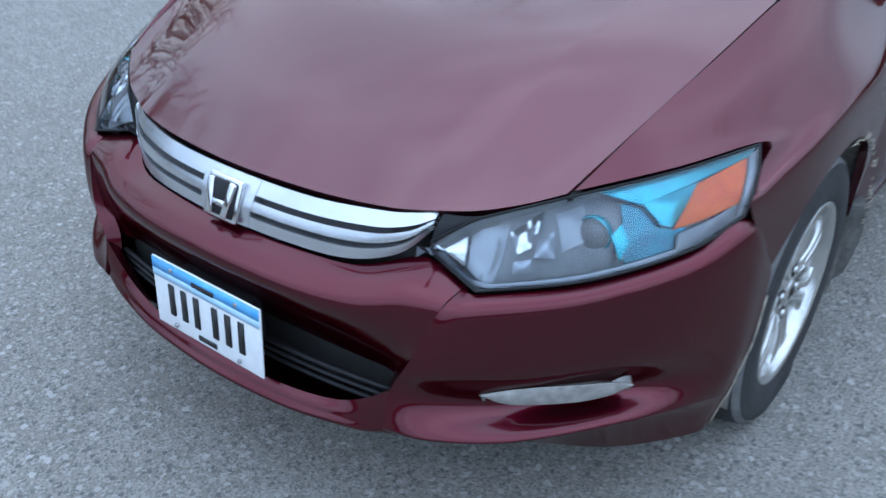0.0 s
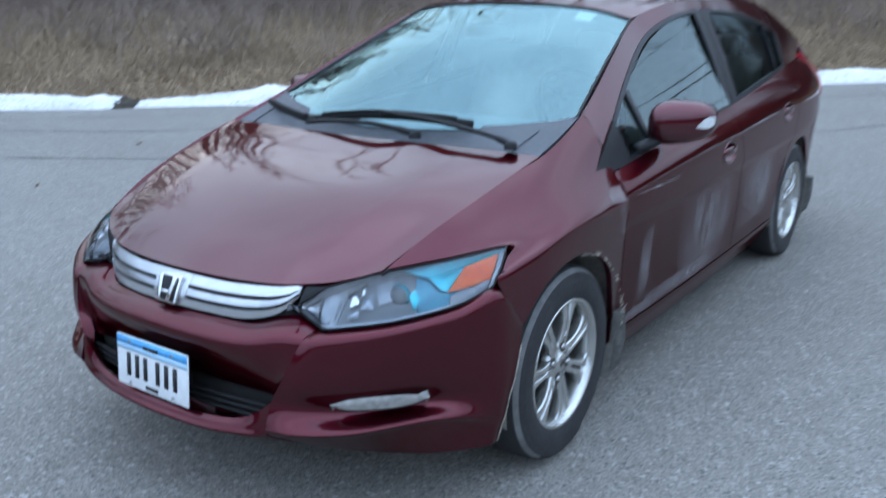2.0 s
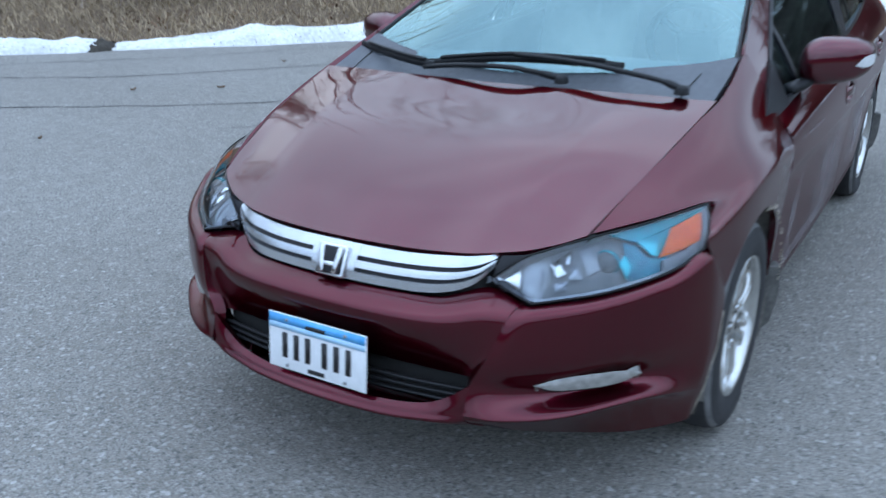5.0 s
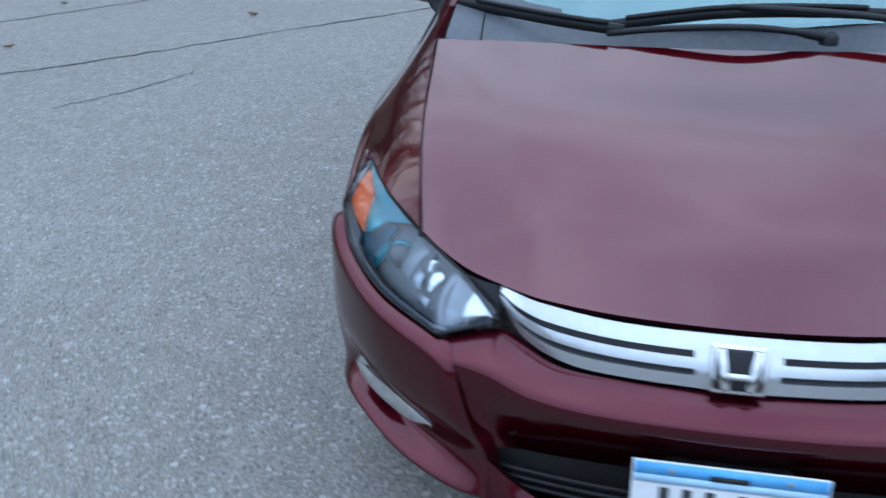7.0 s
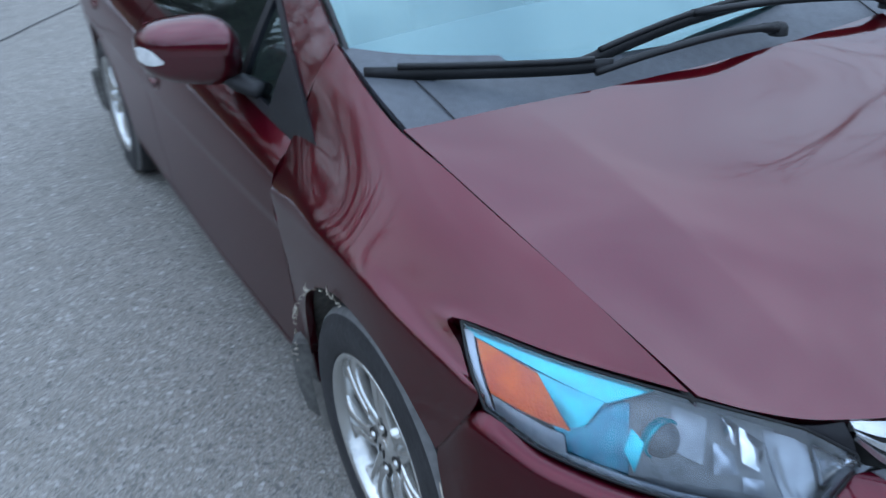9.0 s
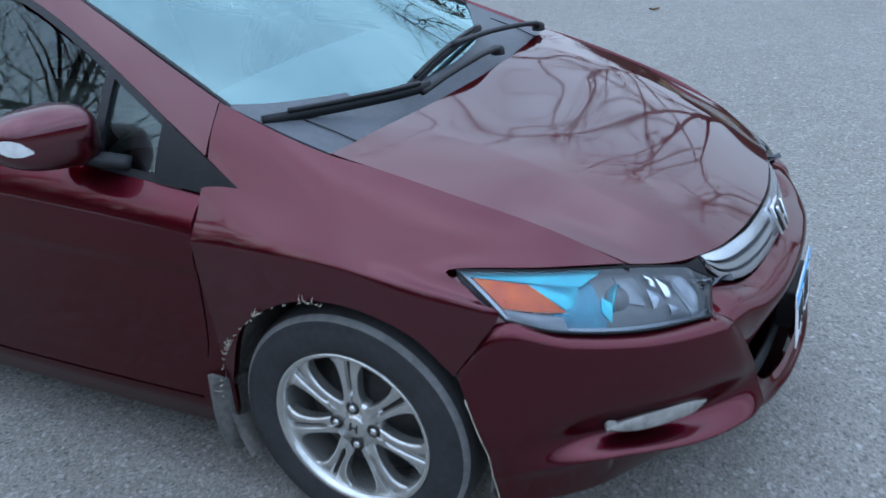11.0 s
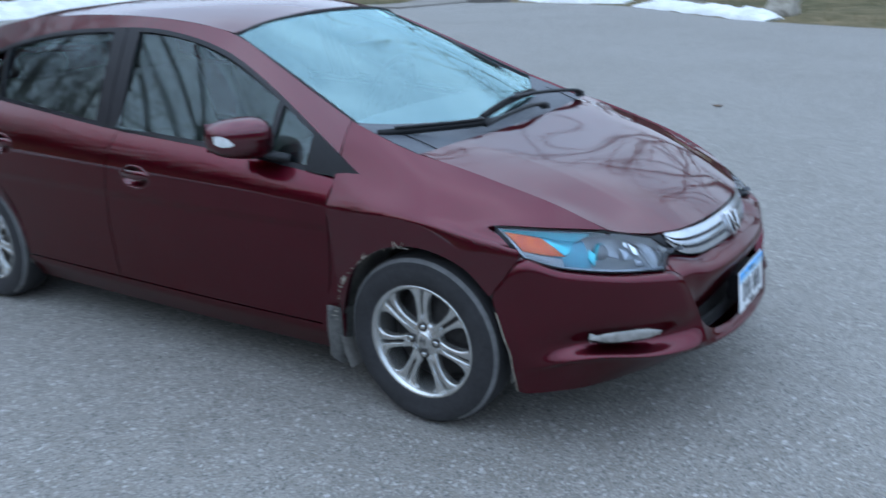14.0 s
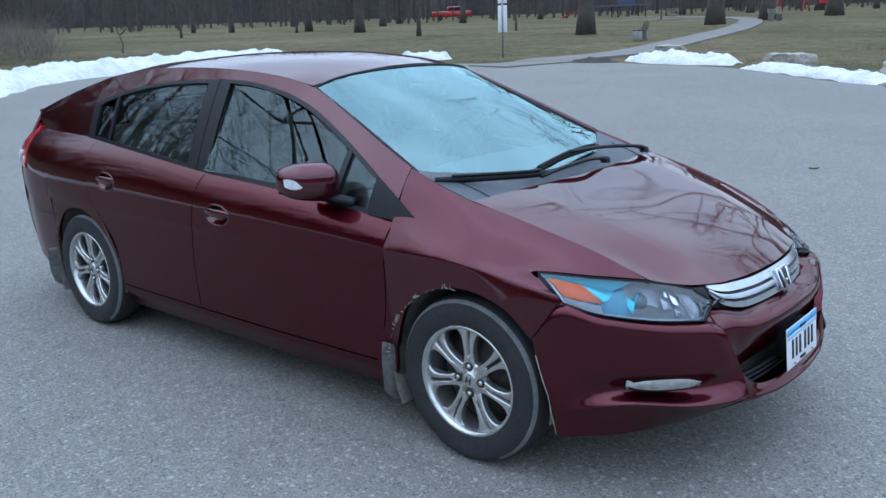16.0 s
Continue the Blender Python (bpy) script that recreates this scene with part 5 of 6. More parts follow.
def headlight(s):
    rows = [[tuple(np.array(a) * (1 - k) + np.array(b) * k + 0.014 * math.sin(math.pi * k) * np.array((0.7, 0.7, 0.3))) for a, b in zip(LAMP_TOP, LAMP_LOW)] for k in (0, 0.33, 0.66, 1)]
    along = np.array([np.vstack([np.linspace(r[0], r[1], 9)[:-1], cat(r[1:], 10)]) for r in rows])
    g = flip(np.stack([cat(along[:, j], 10) for j in range(along.shape[1])], 1), s)
    out = (0.6, 0.7 * s, 0.3)
    nn = normals(g)
    if (nn.mean((0, 1)) @ np.array(out)) < 0:
        nn = -nn
    nv, nu = g.shape[0] - 1, g.shape[1] - 1
    tub = sheet(Mesh(), g - nn * 0.05, out, 0.0)
    sheet(tub, g - nn * 0.004, out, 0.046)
    tub.f = [f for f in tub.f if not (g.shape[0] * g.shape[1] <= f[0] < 2 * g.shape[0] * g.shape[1])]
    hl = part("headlight", tub, LAMP_DARK, car, "clear headlight with cyan and amber reflectors")
    lens = part("lens", sheet(Mesh(), g, out, 0.0, gap=0.002), GLASS_LENS, hl)
    rim = Mesh()
    for e in (g[0], g[-1], g[:, 0], g[:, -1]):
        tube(rim, e, 0.0026, 6, cap=False)
    part("gasket", rim, PLASTIC, hl)

    def patch(name, mat, tl, tr, br, bl, deep, depth=0.004, bulge=0.0):
        """A curved reflector behind the lens, its corners in shares of the lens (along, down)."""
        m, k = 9, 7
        p = np.zeros((k, m, 3))
        for i in range(k):
            for j in range(m):
                fu, fv = j / (m - 1), i / (k - 1)
                u, v = ((1 - fv) * ((1 - fu) * tl[c] + fu * tr[c]) + fv * ((1 - fu) * bl[c] + fu * br[c]) for c in (0, 1))
                a, b = np.clip(v, 0, 1) * nv, np.clip(u, 0, 1) * nu
                i0, j0 = min(int(a), nv - 1), min(int(b), nu - 1)
                fa, fb = a - i0, b - j0
                q = lambda arr: arr[i0, j0] * (1 - fa) * (1 - fb) + arr[i0 + 1, j0] * fa * (1 - fb) + arr[i0, j0 + 1] * (1 - fa) * fb + arr[i0 + 1, j0 + 1] * fa * fb
                p[i, j] = q(g) - q(nn) * (deep - bulge * math.sin(math.pi * fv) * math.sin(math.pi * fu))
        return part(name, sheet(Mesh(), p, out, depth), mat, hl)

    patch("inner_reflector", LAMP_CHROME, (0.0, 0.04), (0.15, 0.04), (0.12, 0.96), (0.0, 0.96), 0.014)
    patch("inner_bowl", LAMP_HAZE, (0.15, 0.04), (0.30, 0.04), (0.25, 0.96), (0.12, 0.96), 0.026, bulge=-0.010)
    patch("main_reflector", LAMP_DARK, (0.27, 0.0), (0.62, 0.0), (0.58, 0.97), (0.23, 0.97), 0.028, bulge=-0.006)
    patch("facet", LAMP_CHROME, (0.300, 0.20), (0.365, 0.10), (0.350, 0.46), (0.312, 0.52), 0.016, bulge=0.005)
    patch("facet", LAMP_CHROME, (0.368, 0.08), (0.410, 0.02), (0.390, 0.24), (0.366, 0.28), 0.020, bulge=0.006)
    patch("facet", LAMP_SILVER, (0.372, 0.36), (0.420, 0.30), (0.405, 0.66), (0.352, 0.60), 0.018, bulge=0.006)
    patch("facet", LAMP_HAZE, (0.440, 0.08), (0.520, 0.05), (0.500, 0.50), (0.430, 0.58), 0.026, bulge=0.004)
    patch("facet", LAMP_SILVER, (0.300, 0.62), (0.345, 0.62), (0.340, 0.84), (0.295, 0.84), 0.018, bulge=0.004)
    patch("blue_reflector", LAMP_BLUE, (0.60, 0.16), (0.80, 0.14), (0.72, 0.94), (0.57, 0.94), 0.018, bulge=-0.003)
    patch("cyan_reflector", LAMP_CYAN, (0.56, 0.0), (1.0, 0.0), (0.968, 0.08), (0.64, 0.24), 0.009)
    patch("cyan_reflector", LAMP_CYAN, (0.645, 0.23), (0.80, 0.18), (0.700, 0.62), (0.675, 0.56), 0.010, bulge=0.004)
    patch("cyan_reflector", LAMP_CYAN, (0.555, 0.52), (0.585, 0.40), (0.590, 0.66), (0.560, 0.88), 0.014)
    patch("amber_reflector", LAMP_AMBER, (0.797, 0.20), (0.964, 0.095), (0.954, 0.72), (0.702, 0.66), 0.008, bulge=0.003)
    patch("side_trim", LAMP_SILVER, (0.972, 0.06), (1.0, 0.04), (1.0, 0.97), (0.965, 0.97), 0.007)
    patch("lower_trim", LAMP_HAZE, (0.715, 0.74), (0.955, 0.74), (0.965, 0.98), (0.70, 0.98), 0.010, bulge=0.002)
    patch("trim_strip", LAMP_SILVER, (0.10, 0.93), (0.70, 0.93), (0.70, 1.0), (0.10, 1.0), 0.008)
    trim = net([[(0.668, 0.398, 0.660), (0.660, 0.430, 0.663), (0.651, 0.456, 0.667)], [(0.684, 0.393, 0.636), (0.668, 0.426, 0.650), (0.652, 0.457, 0.664)], [(0.696, 0.390, 0.606), (0.672, 0.424, 0.640), (0.652, 0.458, 0.661)]], 3, 3)
    part("black_trim", sheet(Mesh(), flip(trim, s), out, 0.01), GLOSS_BLACK, hl)
    iu, iv = int(0.545 * nu), int(0.42 * nv)
    c = g[iv, iu] - nn[iv, iu] * 0.032
    prof = [(0.026 * math.sin(t), 0.026 * math.cos(t)) for t in np.linspace(0, math.pi, 9)]
    part("projector", lathe(Mesh(), prof, tuple(c), "x", 20), LAMP_DARK, hl)
    part("projector_ring", lathe(Mesh(), [(0.027, -0.012), (0.031, 0.0), (0.029, 0.006), (0.027, 0.004)], tuple(c), "x", 24), LAMP_CYAN, hl)


def fender(s):
    cols = [[(0.556, 0.567, 0.706), (0.412, 0.672, 0.722), (0.250, 0.755, 0.730), (0.365, 0.786, 0.656), (0.274, 0.812, 0.516)],
            [(0.40, 0.603, 0.778), (0.285, 0.690, 0.772), (0.155, 0.772, 0.735), (0.215, 0.810, 0.688), (0.190, 0.826, 0.600)],
            [(0.20, 0.636, 0.842), (0.13, 0.706, 0.822), (0.07, 0.782, 0.765), (0.07, 0.824, 0.712), (0.070, 0.830, 0.640)],
            [(0.05, 0.654, 0.884), (0.0, 0.718, 0.855), (-0.03, 0.788, 0.785), (-0.05, 0.830, 0.715), (-0.050, 0.831, 0.640)],
            [(-0.066, 0.668, 0.911), (-0.10, 0.718, 0.880), (-0.125, 0.776, 0.808), (-0.155, 0.832, 0.708), (-0.165, 0.829, 0.598)],
            [(-0.20, 0.668, 0.952), (-0.22, 0.711, 0.913), (-0.225, 0.760, 0.838), (-0.25, 0.831, 0.690), (-0.262, 0.823, 0.515)],
            [(-0.352, 0.656, 1.003), (-0.350, 0.705, 0.945), (-0.345, 0.742, 0.882), (-0.347, 0.831, 0.690), (-0.330, 0.806, 0.335)]]
    lerp = lambda a, b, k: tuple(np.array(a) * (1 - k) + np.array(b) * k)
    full = ((0, 0), (0.002, 0.003), (0.004, 0.007), (0.010, 0.012), (0.017, 0.019), (0.023, 0.021), (0.014, 0.0245))
    cols = [[c[0], c[1], c[2], tuple(np.array(lerp(c[2], c[3], 0.36)) + np.array((0, f[0], 0))), tuple(np.array(lerp(c[2], c[3], 0.70)) + np.array((0, f[1], 0))), c[3], c[4]] for c, f in zip(cols, full)]
    g = fair(net([list(r) for r in zip(*cols)], 5, 5), 0.12)
    f = part("fender", sheet(Mesh(), flip(g, s), (0, s, 0.3), 0.018, gap=0.0015), PAINT_WING, car, "maroon front fender with a frayed wheel-arch edge")
    flange = net([[(0.43, 0.655, 0.700), (0.29, 0.722, 0.716), (0.17, 0.750, 0.715)], [(0.41, 0.752, 0.635), (0.33, 0.775, 0.645), (0.22, 0.790, 0.660)], [(0.37, 0.785, 0.545), (0.31, 0.794, 0.545), (0.24, 0.803, 0.590)]], 4, 4)
    part("flange", sheet(Mesh(), flip(flange, s), (0, s, 0), 0.0), PAINT, f)
    rear, fore = lin([(0.19, -0.376), (0.262, -0.430), (0.45, -0.3725), (0.634, -0.3495), (0.70, -0.346)]), lin([(0.19, -0.374), (0.24, -0.343), (0.335, -0.328), (0.50, -0.336), (0.68, -0.3445)])
    rows = np.array([[(x, side_y(x, z) + 0.0005, z) for x in np.linspace(fore(z), rear(z), 5)] for z in np.linspace(0.68, 0.192, 16)])
    part("fender_tail", sheet(Mesh(), flip(rows, s), (0, s, 0), 0.012), PAINT_DUSTY_DIM if s < 0 else PAINT_SCRAPED, f)
    if s > 0:
        for x0, x1, z0, z1 in ((-0.205, -0.335, 0.70, 0.80), (-0.30, -0.34, 0.46, 0.70)):
            part("scrape_mark", sheet(Mesh(), region(lambda x, z: side_y(x, z) + 0.004, lambda z: x0, lambda z: x1, lambda x: z0, lambda x: z1, 8, 8), (0, 1, 0), 0.0), RUB, f)
    rnd = random.Random(7 + s)
    for k in range(44):
        a = radians(rnd.uniform(92, 178))
        r = 0.338
        p = np.array((r * math.cos(a), s * 0.834, 0.302 + r * math.sin(a)))
        d = np.array((rnd.uniform(-0.02, 0.012), s * rnd.uniform(0.002, 0.012), rnd.uniform(-0.004, 0.03))) * rnd.uniform(0.3, 1.0)
        part("frayed_strip", tube(Mesh(), [p, p + d * 0.5 + np.array((0, s * 0.004, 0)), p + d], [0.0016, 0.0012, 0.0004], 4), FRAYED, f)


def wheel(x, s, spin):
    c = (x, s * 0.735, 0.302)
    w = part("wheel", lathe(Mesh(), [(0.0, 0.02), (0.05, 0.02), (0.14, 0.0), (0.180, -0.04), (0.180, -0.07)], c, "y", 40, s), DARK_STEEL, car, "seven-spoke silver alloy wheel with a worn dusty tyre")
    tyre = lathe(Mesh(), [(0.193, -0.075), (0.235, -0.090), (0.275, -0.086), (0.292, -0.070), (0.300, -0.04), (0.3025, 0.0), (0.301, 0.036), (0.296, 0.054), (0.287, 0.068), (0.276, 0.0755), (0.272, 0.0750), (0.262, 0.0790), (0.250, 0.0805), (0.228, 0.0800), (0.210, 0.0765), (0.200, 0.070), (0.196, 0.058)], c, "y", 72, s)
    # the tread lies flat where it meets the ground, and the sidewall bulges there
    tyre.v = [(px, py + (s * 0.006 if pz < 0.05 and s * py > 0.79 else 0), max(pz, 0.003)) for px, py, pz in tyre.v]
    part("tyre", tyre, RUBBER, w, "black tyre with scuffed sidewall")
    part("worn_shoulder", lathe(Mesh(), [(0.2935, 0.0595), (0.2895, 0.0660), (0.2825, 0.0725)], c, "y", 72, s), RUBBER_WORN, w)
    part("rim", lathe(Mesh(), [(0.178, -0.06), (0.178, 0.02), (0.182, 0.046), (0.186, 0.060), (0.190, 0.070), (0.196, 0.0755), (0.2010, 0.0760), (0.2035, 0.0715), (0.200, 0.066)], c, "y", 72, s), ALLOY, w)
    part("hub", lathe(Mesh(), [(0, 0.0600), (0.024, 0.0595), (0.0285, 0.0570), (0.0300, 0.0540), (0.058, 0.0520), (0.066, 0.047), (0.068, 0.02)], c, "y", 42, s), ALLOY, w)
    shape = lin([(0.045, 0.024), (0.07, 0.0225), (0.10, 0.0200), (0.13, 0.0225), (0.16, 0.0310), (0.178, 0.0450), (0.189, 0.0700)])
    rise = lin([(0.045, 0.0500), (0.07, 0.0545), (0.10, 0.0585), (0.14, 0.0600), (0.175, 0.0580), (0.189, 0.0560)])
    slot = lin([(0.045, 0.0), (0.078, 0.0), (0.088, 0.0040), (0.12, 0.0052), (0.15, 0.0060), (0.182, 0.0070), (0.189, 0.0070)])
    for k in range(7):
        a = spin + 2 * math.pi * k / 7
        er, et, ey, o = np.array((math.cos(a), 0, math.sin(a))), np.array((-math.sin(a), 0, math.cos(a))), np.array((0, s, 0)), np.array(c)
        rows, floor = [], []
        for r in np.linspace(0.045, 0.189, 19):
            wd, h, g = shape(r), rise(r), slot(r)
            deep = 0.016 * min(1.0, g / 0.0040)
            line = [(-wd, h - 0.030), (-wd, h - 0.007), (-0.93 * wd, h - 0.0015), (-0.70 * wd, h), (-g - 0.0030, h), (-g, h - 0.25 * deep), (-g, h - deep), (g, h - deep), (g, h - 0.25 * deep), (g + 0.0030, h), (0.70 * wd, h), (0.93 * wd, h - 0.0015), (wd, h - 0.007), (wd, h - 0.030)]
            rows.append([o + er * math.sqrt(max(r * r - 0.75 * t * t, 1e-4)) + et * t + ey * z for t, z in line])
            if g > 0.0038:
                floor.append([o + er * r + et * t + ey * (h - deep + 0.0015) for t in (-g, g)])
        sp = part("spoke", sheet(Mesh(), np.array(rows), (0, s, 0), 0.0), ALLOY, w)
        part("slot", sheet(Mesh(), np.array(floor), (0, s, 0), 0.0), DARK_STEEL, sp)
    for k in range(4):
        a = spin + math.pi / 2 * k
        at = (c[0] + 0.050 * math.cos(a), c[1], c[2] + 0.050 * math.sin(a))
        nut = part("lug_nut", lathe(Mesh(), [(0, 0.061), (0.006, 0.0605), (0.0095, 0.0575), (0.0100, 0.050)], at, "y", 6, s), ALLOY, w)
        part("pocket", lathe(Mesh(), [(0.0095, 0.0540), (0.0165, 0.0555), (0.0172, 0.050)], at, "y", 18, s), DARK_STEEL, nut)
    for t, z, ww, hh in ((-0.0085, 0, 0.0045, 0.024), (0.0085, 0, 0.0045, 0.024), (0, 0, 0.016, 0.0045)):
        turn = Matrix.Rotation(-(spin - math.pi / 2) + 0.2, 3, "Y")
        part("cap_badge", block(Mesh(), Vector((c[0], c[1] + s * 0.0605, c[2])) + turn @ Vector((t, 0, z)), (ww, 0.003, hh), 0.001, turn), DARK_STEEL, w)


def wheel_well(x, s):
    n, rows = 22, []
    for yy in (0.808, 0.70, 0.56):
        rows.append([(x + 0.35 * math.cos(a), s * yy, 0.302 + 0.35 * math.sin(a)) for a in np.linspace(-0.2, math.pi + 0.5, n)])
    w = part("wheel_well", sheet(Mesh(), np.array(rows), (0, 0, -1), 0.0), LINER, car, "muddy dark wheel-arch liner")
    part("inner_wall", sheet(Mesh(), np.array([[(x - 0.36, s * 0.56, 0.15), (x + 0.36, s * 0.56, 0.15)], [(x - 0.36, s * 0.56, 0.68), (x + 0.36, s * 0.56, 0.68)]]), (0, s, 0), 0.0), UNDER, w)


def mud_flap(x, s, h):
    g = net([[(x, s * 0.70, 0.34), (x - 0.01, s * 0.78, 0.36), (x - 0.035, s * 0.822, 0.36)], [(x - 0.012, s * 0.69, 0.24), (x - 0.02, s * 0.78, 0.25), (x - 0.05, s * 0.82, 0.26)], [(x - 0.02, s * 0.70, h + 0.02), (x - 0.03, s * 0.77, h), (x - 0.045, s * 0.805, h + 0.03)]], 4, 4)
    part("mud_flap", sheet(Mesh(), g + np.array((0.0, s * 0.016, 0)), (1, 0, 0), 0.04), FLAP, car, "dirty mud flap behind the wheel")


HANDLES = ((-1.31, 0.748), (-2.22, 0.808))


def pocketed(mb):
    """Opens a door skin where the handle cups sit."""
    keep = []
    for f in mb.f:
        cx, cz = sum(mb.v[i][0] for i in f) / len(f), sum(mb.v[i][2] for i in f) / len(f)
        keep.append(all(((cx - hx) / 0.074) ** 2 + ((cz - hz) / 0.038) ** 2 > 1 for hx, hz in HANDLES))
    mb.f = [f for f, k in zip(mb.f, keep) if k]
    return mb


def handle(door, x, z, s):
    rings = (0.04, 0.3, 0.55, 0.75, 0.88, 0.95, 1.0, 1.06)
    cup = [[(x + 0.084 * k * math.cos(a), s * (side_y(x + 0.084 * k * math.cos(a), z + 0.046 * k * math.sin(a)) + (0.003 if k < 1.05 else -0.001) - 0.026 * max(0, 1 - (k / 0.95) ** 3)), z + 0.046 * k * math.sin(a)) for a in np.linspace(0, 2 * math.pi, 33)] for k in rings]
    part("handle_cup", sheet(Mesh(), np.array(cup), (0, s, 0), 0.0), PAINT, door)
    bar = []
    for u in np.linspace(-1, 1, 15):
        w = 0.018 * (1 - 0.45 * abs(u) ** 4)
        y = side_y(x + 0.080 * u, z + 0.012) + 0.004 + 0.012 * (1 - u * u)
        bar.append([(x + 0.080 * u, s * (y - 0.016 * (1 - math.cos(b)) / 2 - (0.004 if abs(b) > 2 else 0)), z + 0.010 + w * math.sin(b)) for b in np.linspace(-2.6, 2.6, 11)])
    part("handle", sheet(Mesh(), np.array(bar), (0, s, 0), 0.0), PAINT, door)


def window(door, s, x0, x1, low, high, nu=10):
    """A pane, its black surround kept to the given insets."""
    g = region(house_y, lambda z: x0, lambda z: x1, low, high, nu + 6, 14)
    x, z, y = g[..., 0].ravel(), g[..., 2].ravel(), g[..., 1].ravel()
    basis = np.stack([np.ones_like(x), x, z, x * x, z * z], 1)
    g[..., 1] = (basis @ np.linalg.lstsq(basis, y, rcond=None)[0]).reshape(g.shape[:2])
    return part("window_pane", sheet(Mesh(), flip(g, s), (0, s, 0.2), 0.0, lift=-0.008), GLASS_SIDE, door)


def strip(name, parent, s, x0, x1, low, high, mat, nu=14, nv=3, lift=0.003):
    g = region(house_y, lambda z: x0, lambda z: x1, low, high, nu, nv)
    return part(name, sheet(Mesh(), flip(g, s), (0, s, 0.2), 0.012, lift=lift), mat, parent)


def doors(s):
    mat = PAINT_SCRAPED if s > 0 else PAINT_DUSTY_DIM
    how = "scraped and dusty" if s > 0 else "dusty"
    g = region(side_y, DOOR_F, DOOR_B, lambda x: 0.282, Z_BELT, 90, 70)
    fd = part("front_door", pocketed(sheet(Mesh(), flip(g, s), (0, s, 0), 0.015, gap=0.0025)), mat, car, how + " maroon front door")
    g = region(side_y, DOOR_B, DOOR_R, lambda x: 0.282, Z_BELT, 74, 70)
    rd = part("rear_door", pocketed(sheet(Mesh(), flip(g, s), (0, s, 0), 0.015, gap=0.0025)), mat, car, how + " maroon rear door")
    if s > 0:
        for owner, x0, x1, z0, z1 in ((fd, -0.50, -0.60, 0.34, 0.62), (fd, -0.46, -1.42, 0.286, 0.36), (fd, -0.85, -1.47, 0.30, 0.66), (fd, -1.14, -1.22, 0.36, 0.62), (fd, -0.40, -0.78, 0.742, 0.754), (fd, -0.36, -0.70, 0.285, 0.33), (rd, -1.57, -2.10, 0.34, 0.70), (rd, -1.86, -2.00, 0.38, 0.64)):
            g = region(lambda x, z: side_y(x, z) + 0.002, lambda z: x0, lambda z: x1, lambda x: z0, lambda x: z1, 8, 8)
            part("scrape_mark", sheet(Mesh(), g, (0, 1, 0), 0.0), RUB, owner)
    g = region(side_y, lambda z: -0.39, lambda z: -2.21, lambda x: 0.165, lambda x: 0.278, 16, 7)
    part("sill", sheet(Mesh(), flip(g, s), (0, s, 0), 0.02), PAINT_DUSTY_DIM, car)
    handle(fd, *HANDLES[0], s)
    handle(rd, *HANDLES[1], s)
    up = lambda x: Z_BELT(x) + 0.013
    down = lambda x: Z_DLO(x) - 0.016
    window(fd, s, -0.475, -0.645, up, down)
    window(fd, s, -0.668, -1.462, up, down, 16)
    window(rd, s, -1.605, -2.315, up, down, 14)
    window(rd, s, -2.335, -2.50, up, lambda x: min(down(x), 1.155), 6)
    strip("belt_trim", fd, s, -0.40, -1.53, lambda x: Z_BELT(x) - 0.004, up, GLOSS_BLACK, 16)
    strip("belt_trim", rd, s, -1.535, -2.56, lambda x: Z_BELT(x) - 0.004, up, GLOSS_BLACK, 16)
    strip("sail_panel", fd, s, -0.195, -0.475, Z_BELT, Z_DLO, PLASTIC, 12, 6, lift=0.009)
    strip("frame_trim", fd, s, -0.47, -1.53, down, Z_DLO, GLOSS_BLACK, 20)
    strip("frame_trim", rd, s, -1.535, -2.50, down, Z_DLO, GLOSS_BLACK, 18)
    strip("pillar_trim", fd, s, -1.458, -1.531, up, down, GLOSS_BLACK, 5, 8)
    strip("pillar_trim", rd, s, -1.536, -1.61, up, down, GLOSS_BLACK, 5, 8)
    strip("divider", fd, s, -0.643, -0.670, up, down, GLOSS_BLACK, 3, 6)
    strip("divider", rd, s, -2.313, -2.337, up, down, GLOSS_BLACK, 3, 6)
    strip("end_trim", rd, s, -2.49, -2.56, up, Z_DLO, GLOSS_BLACK, 4, 8)


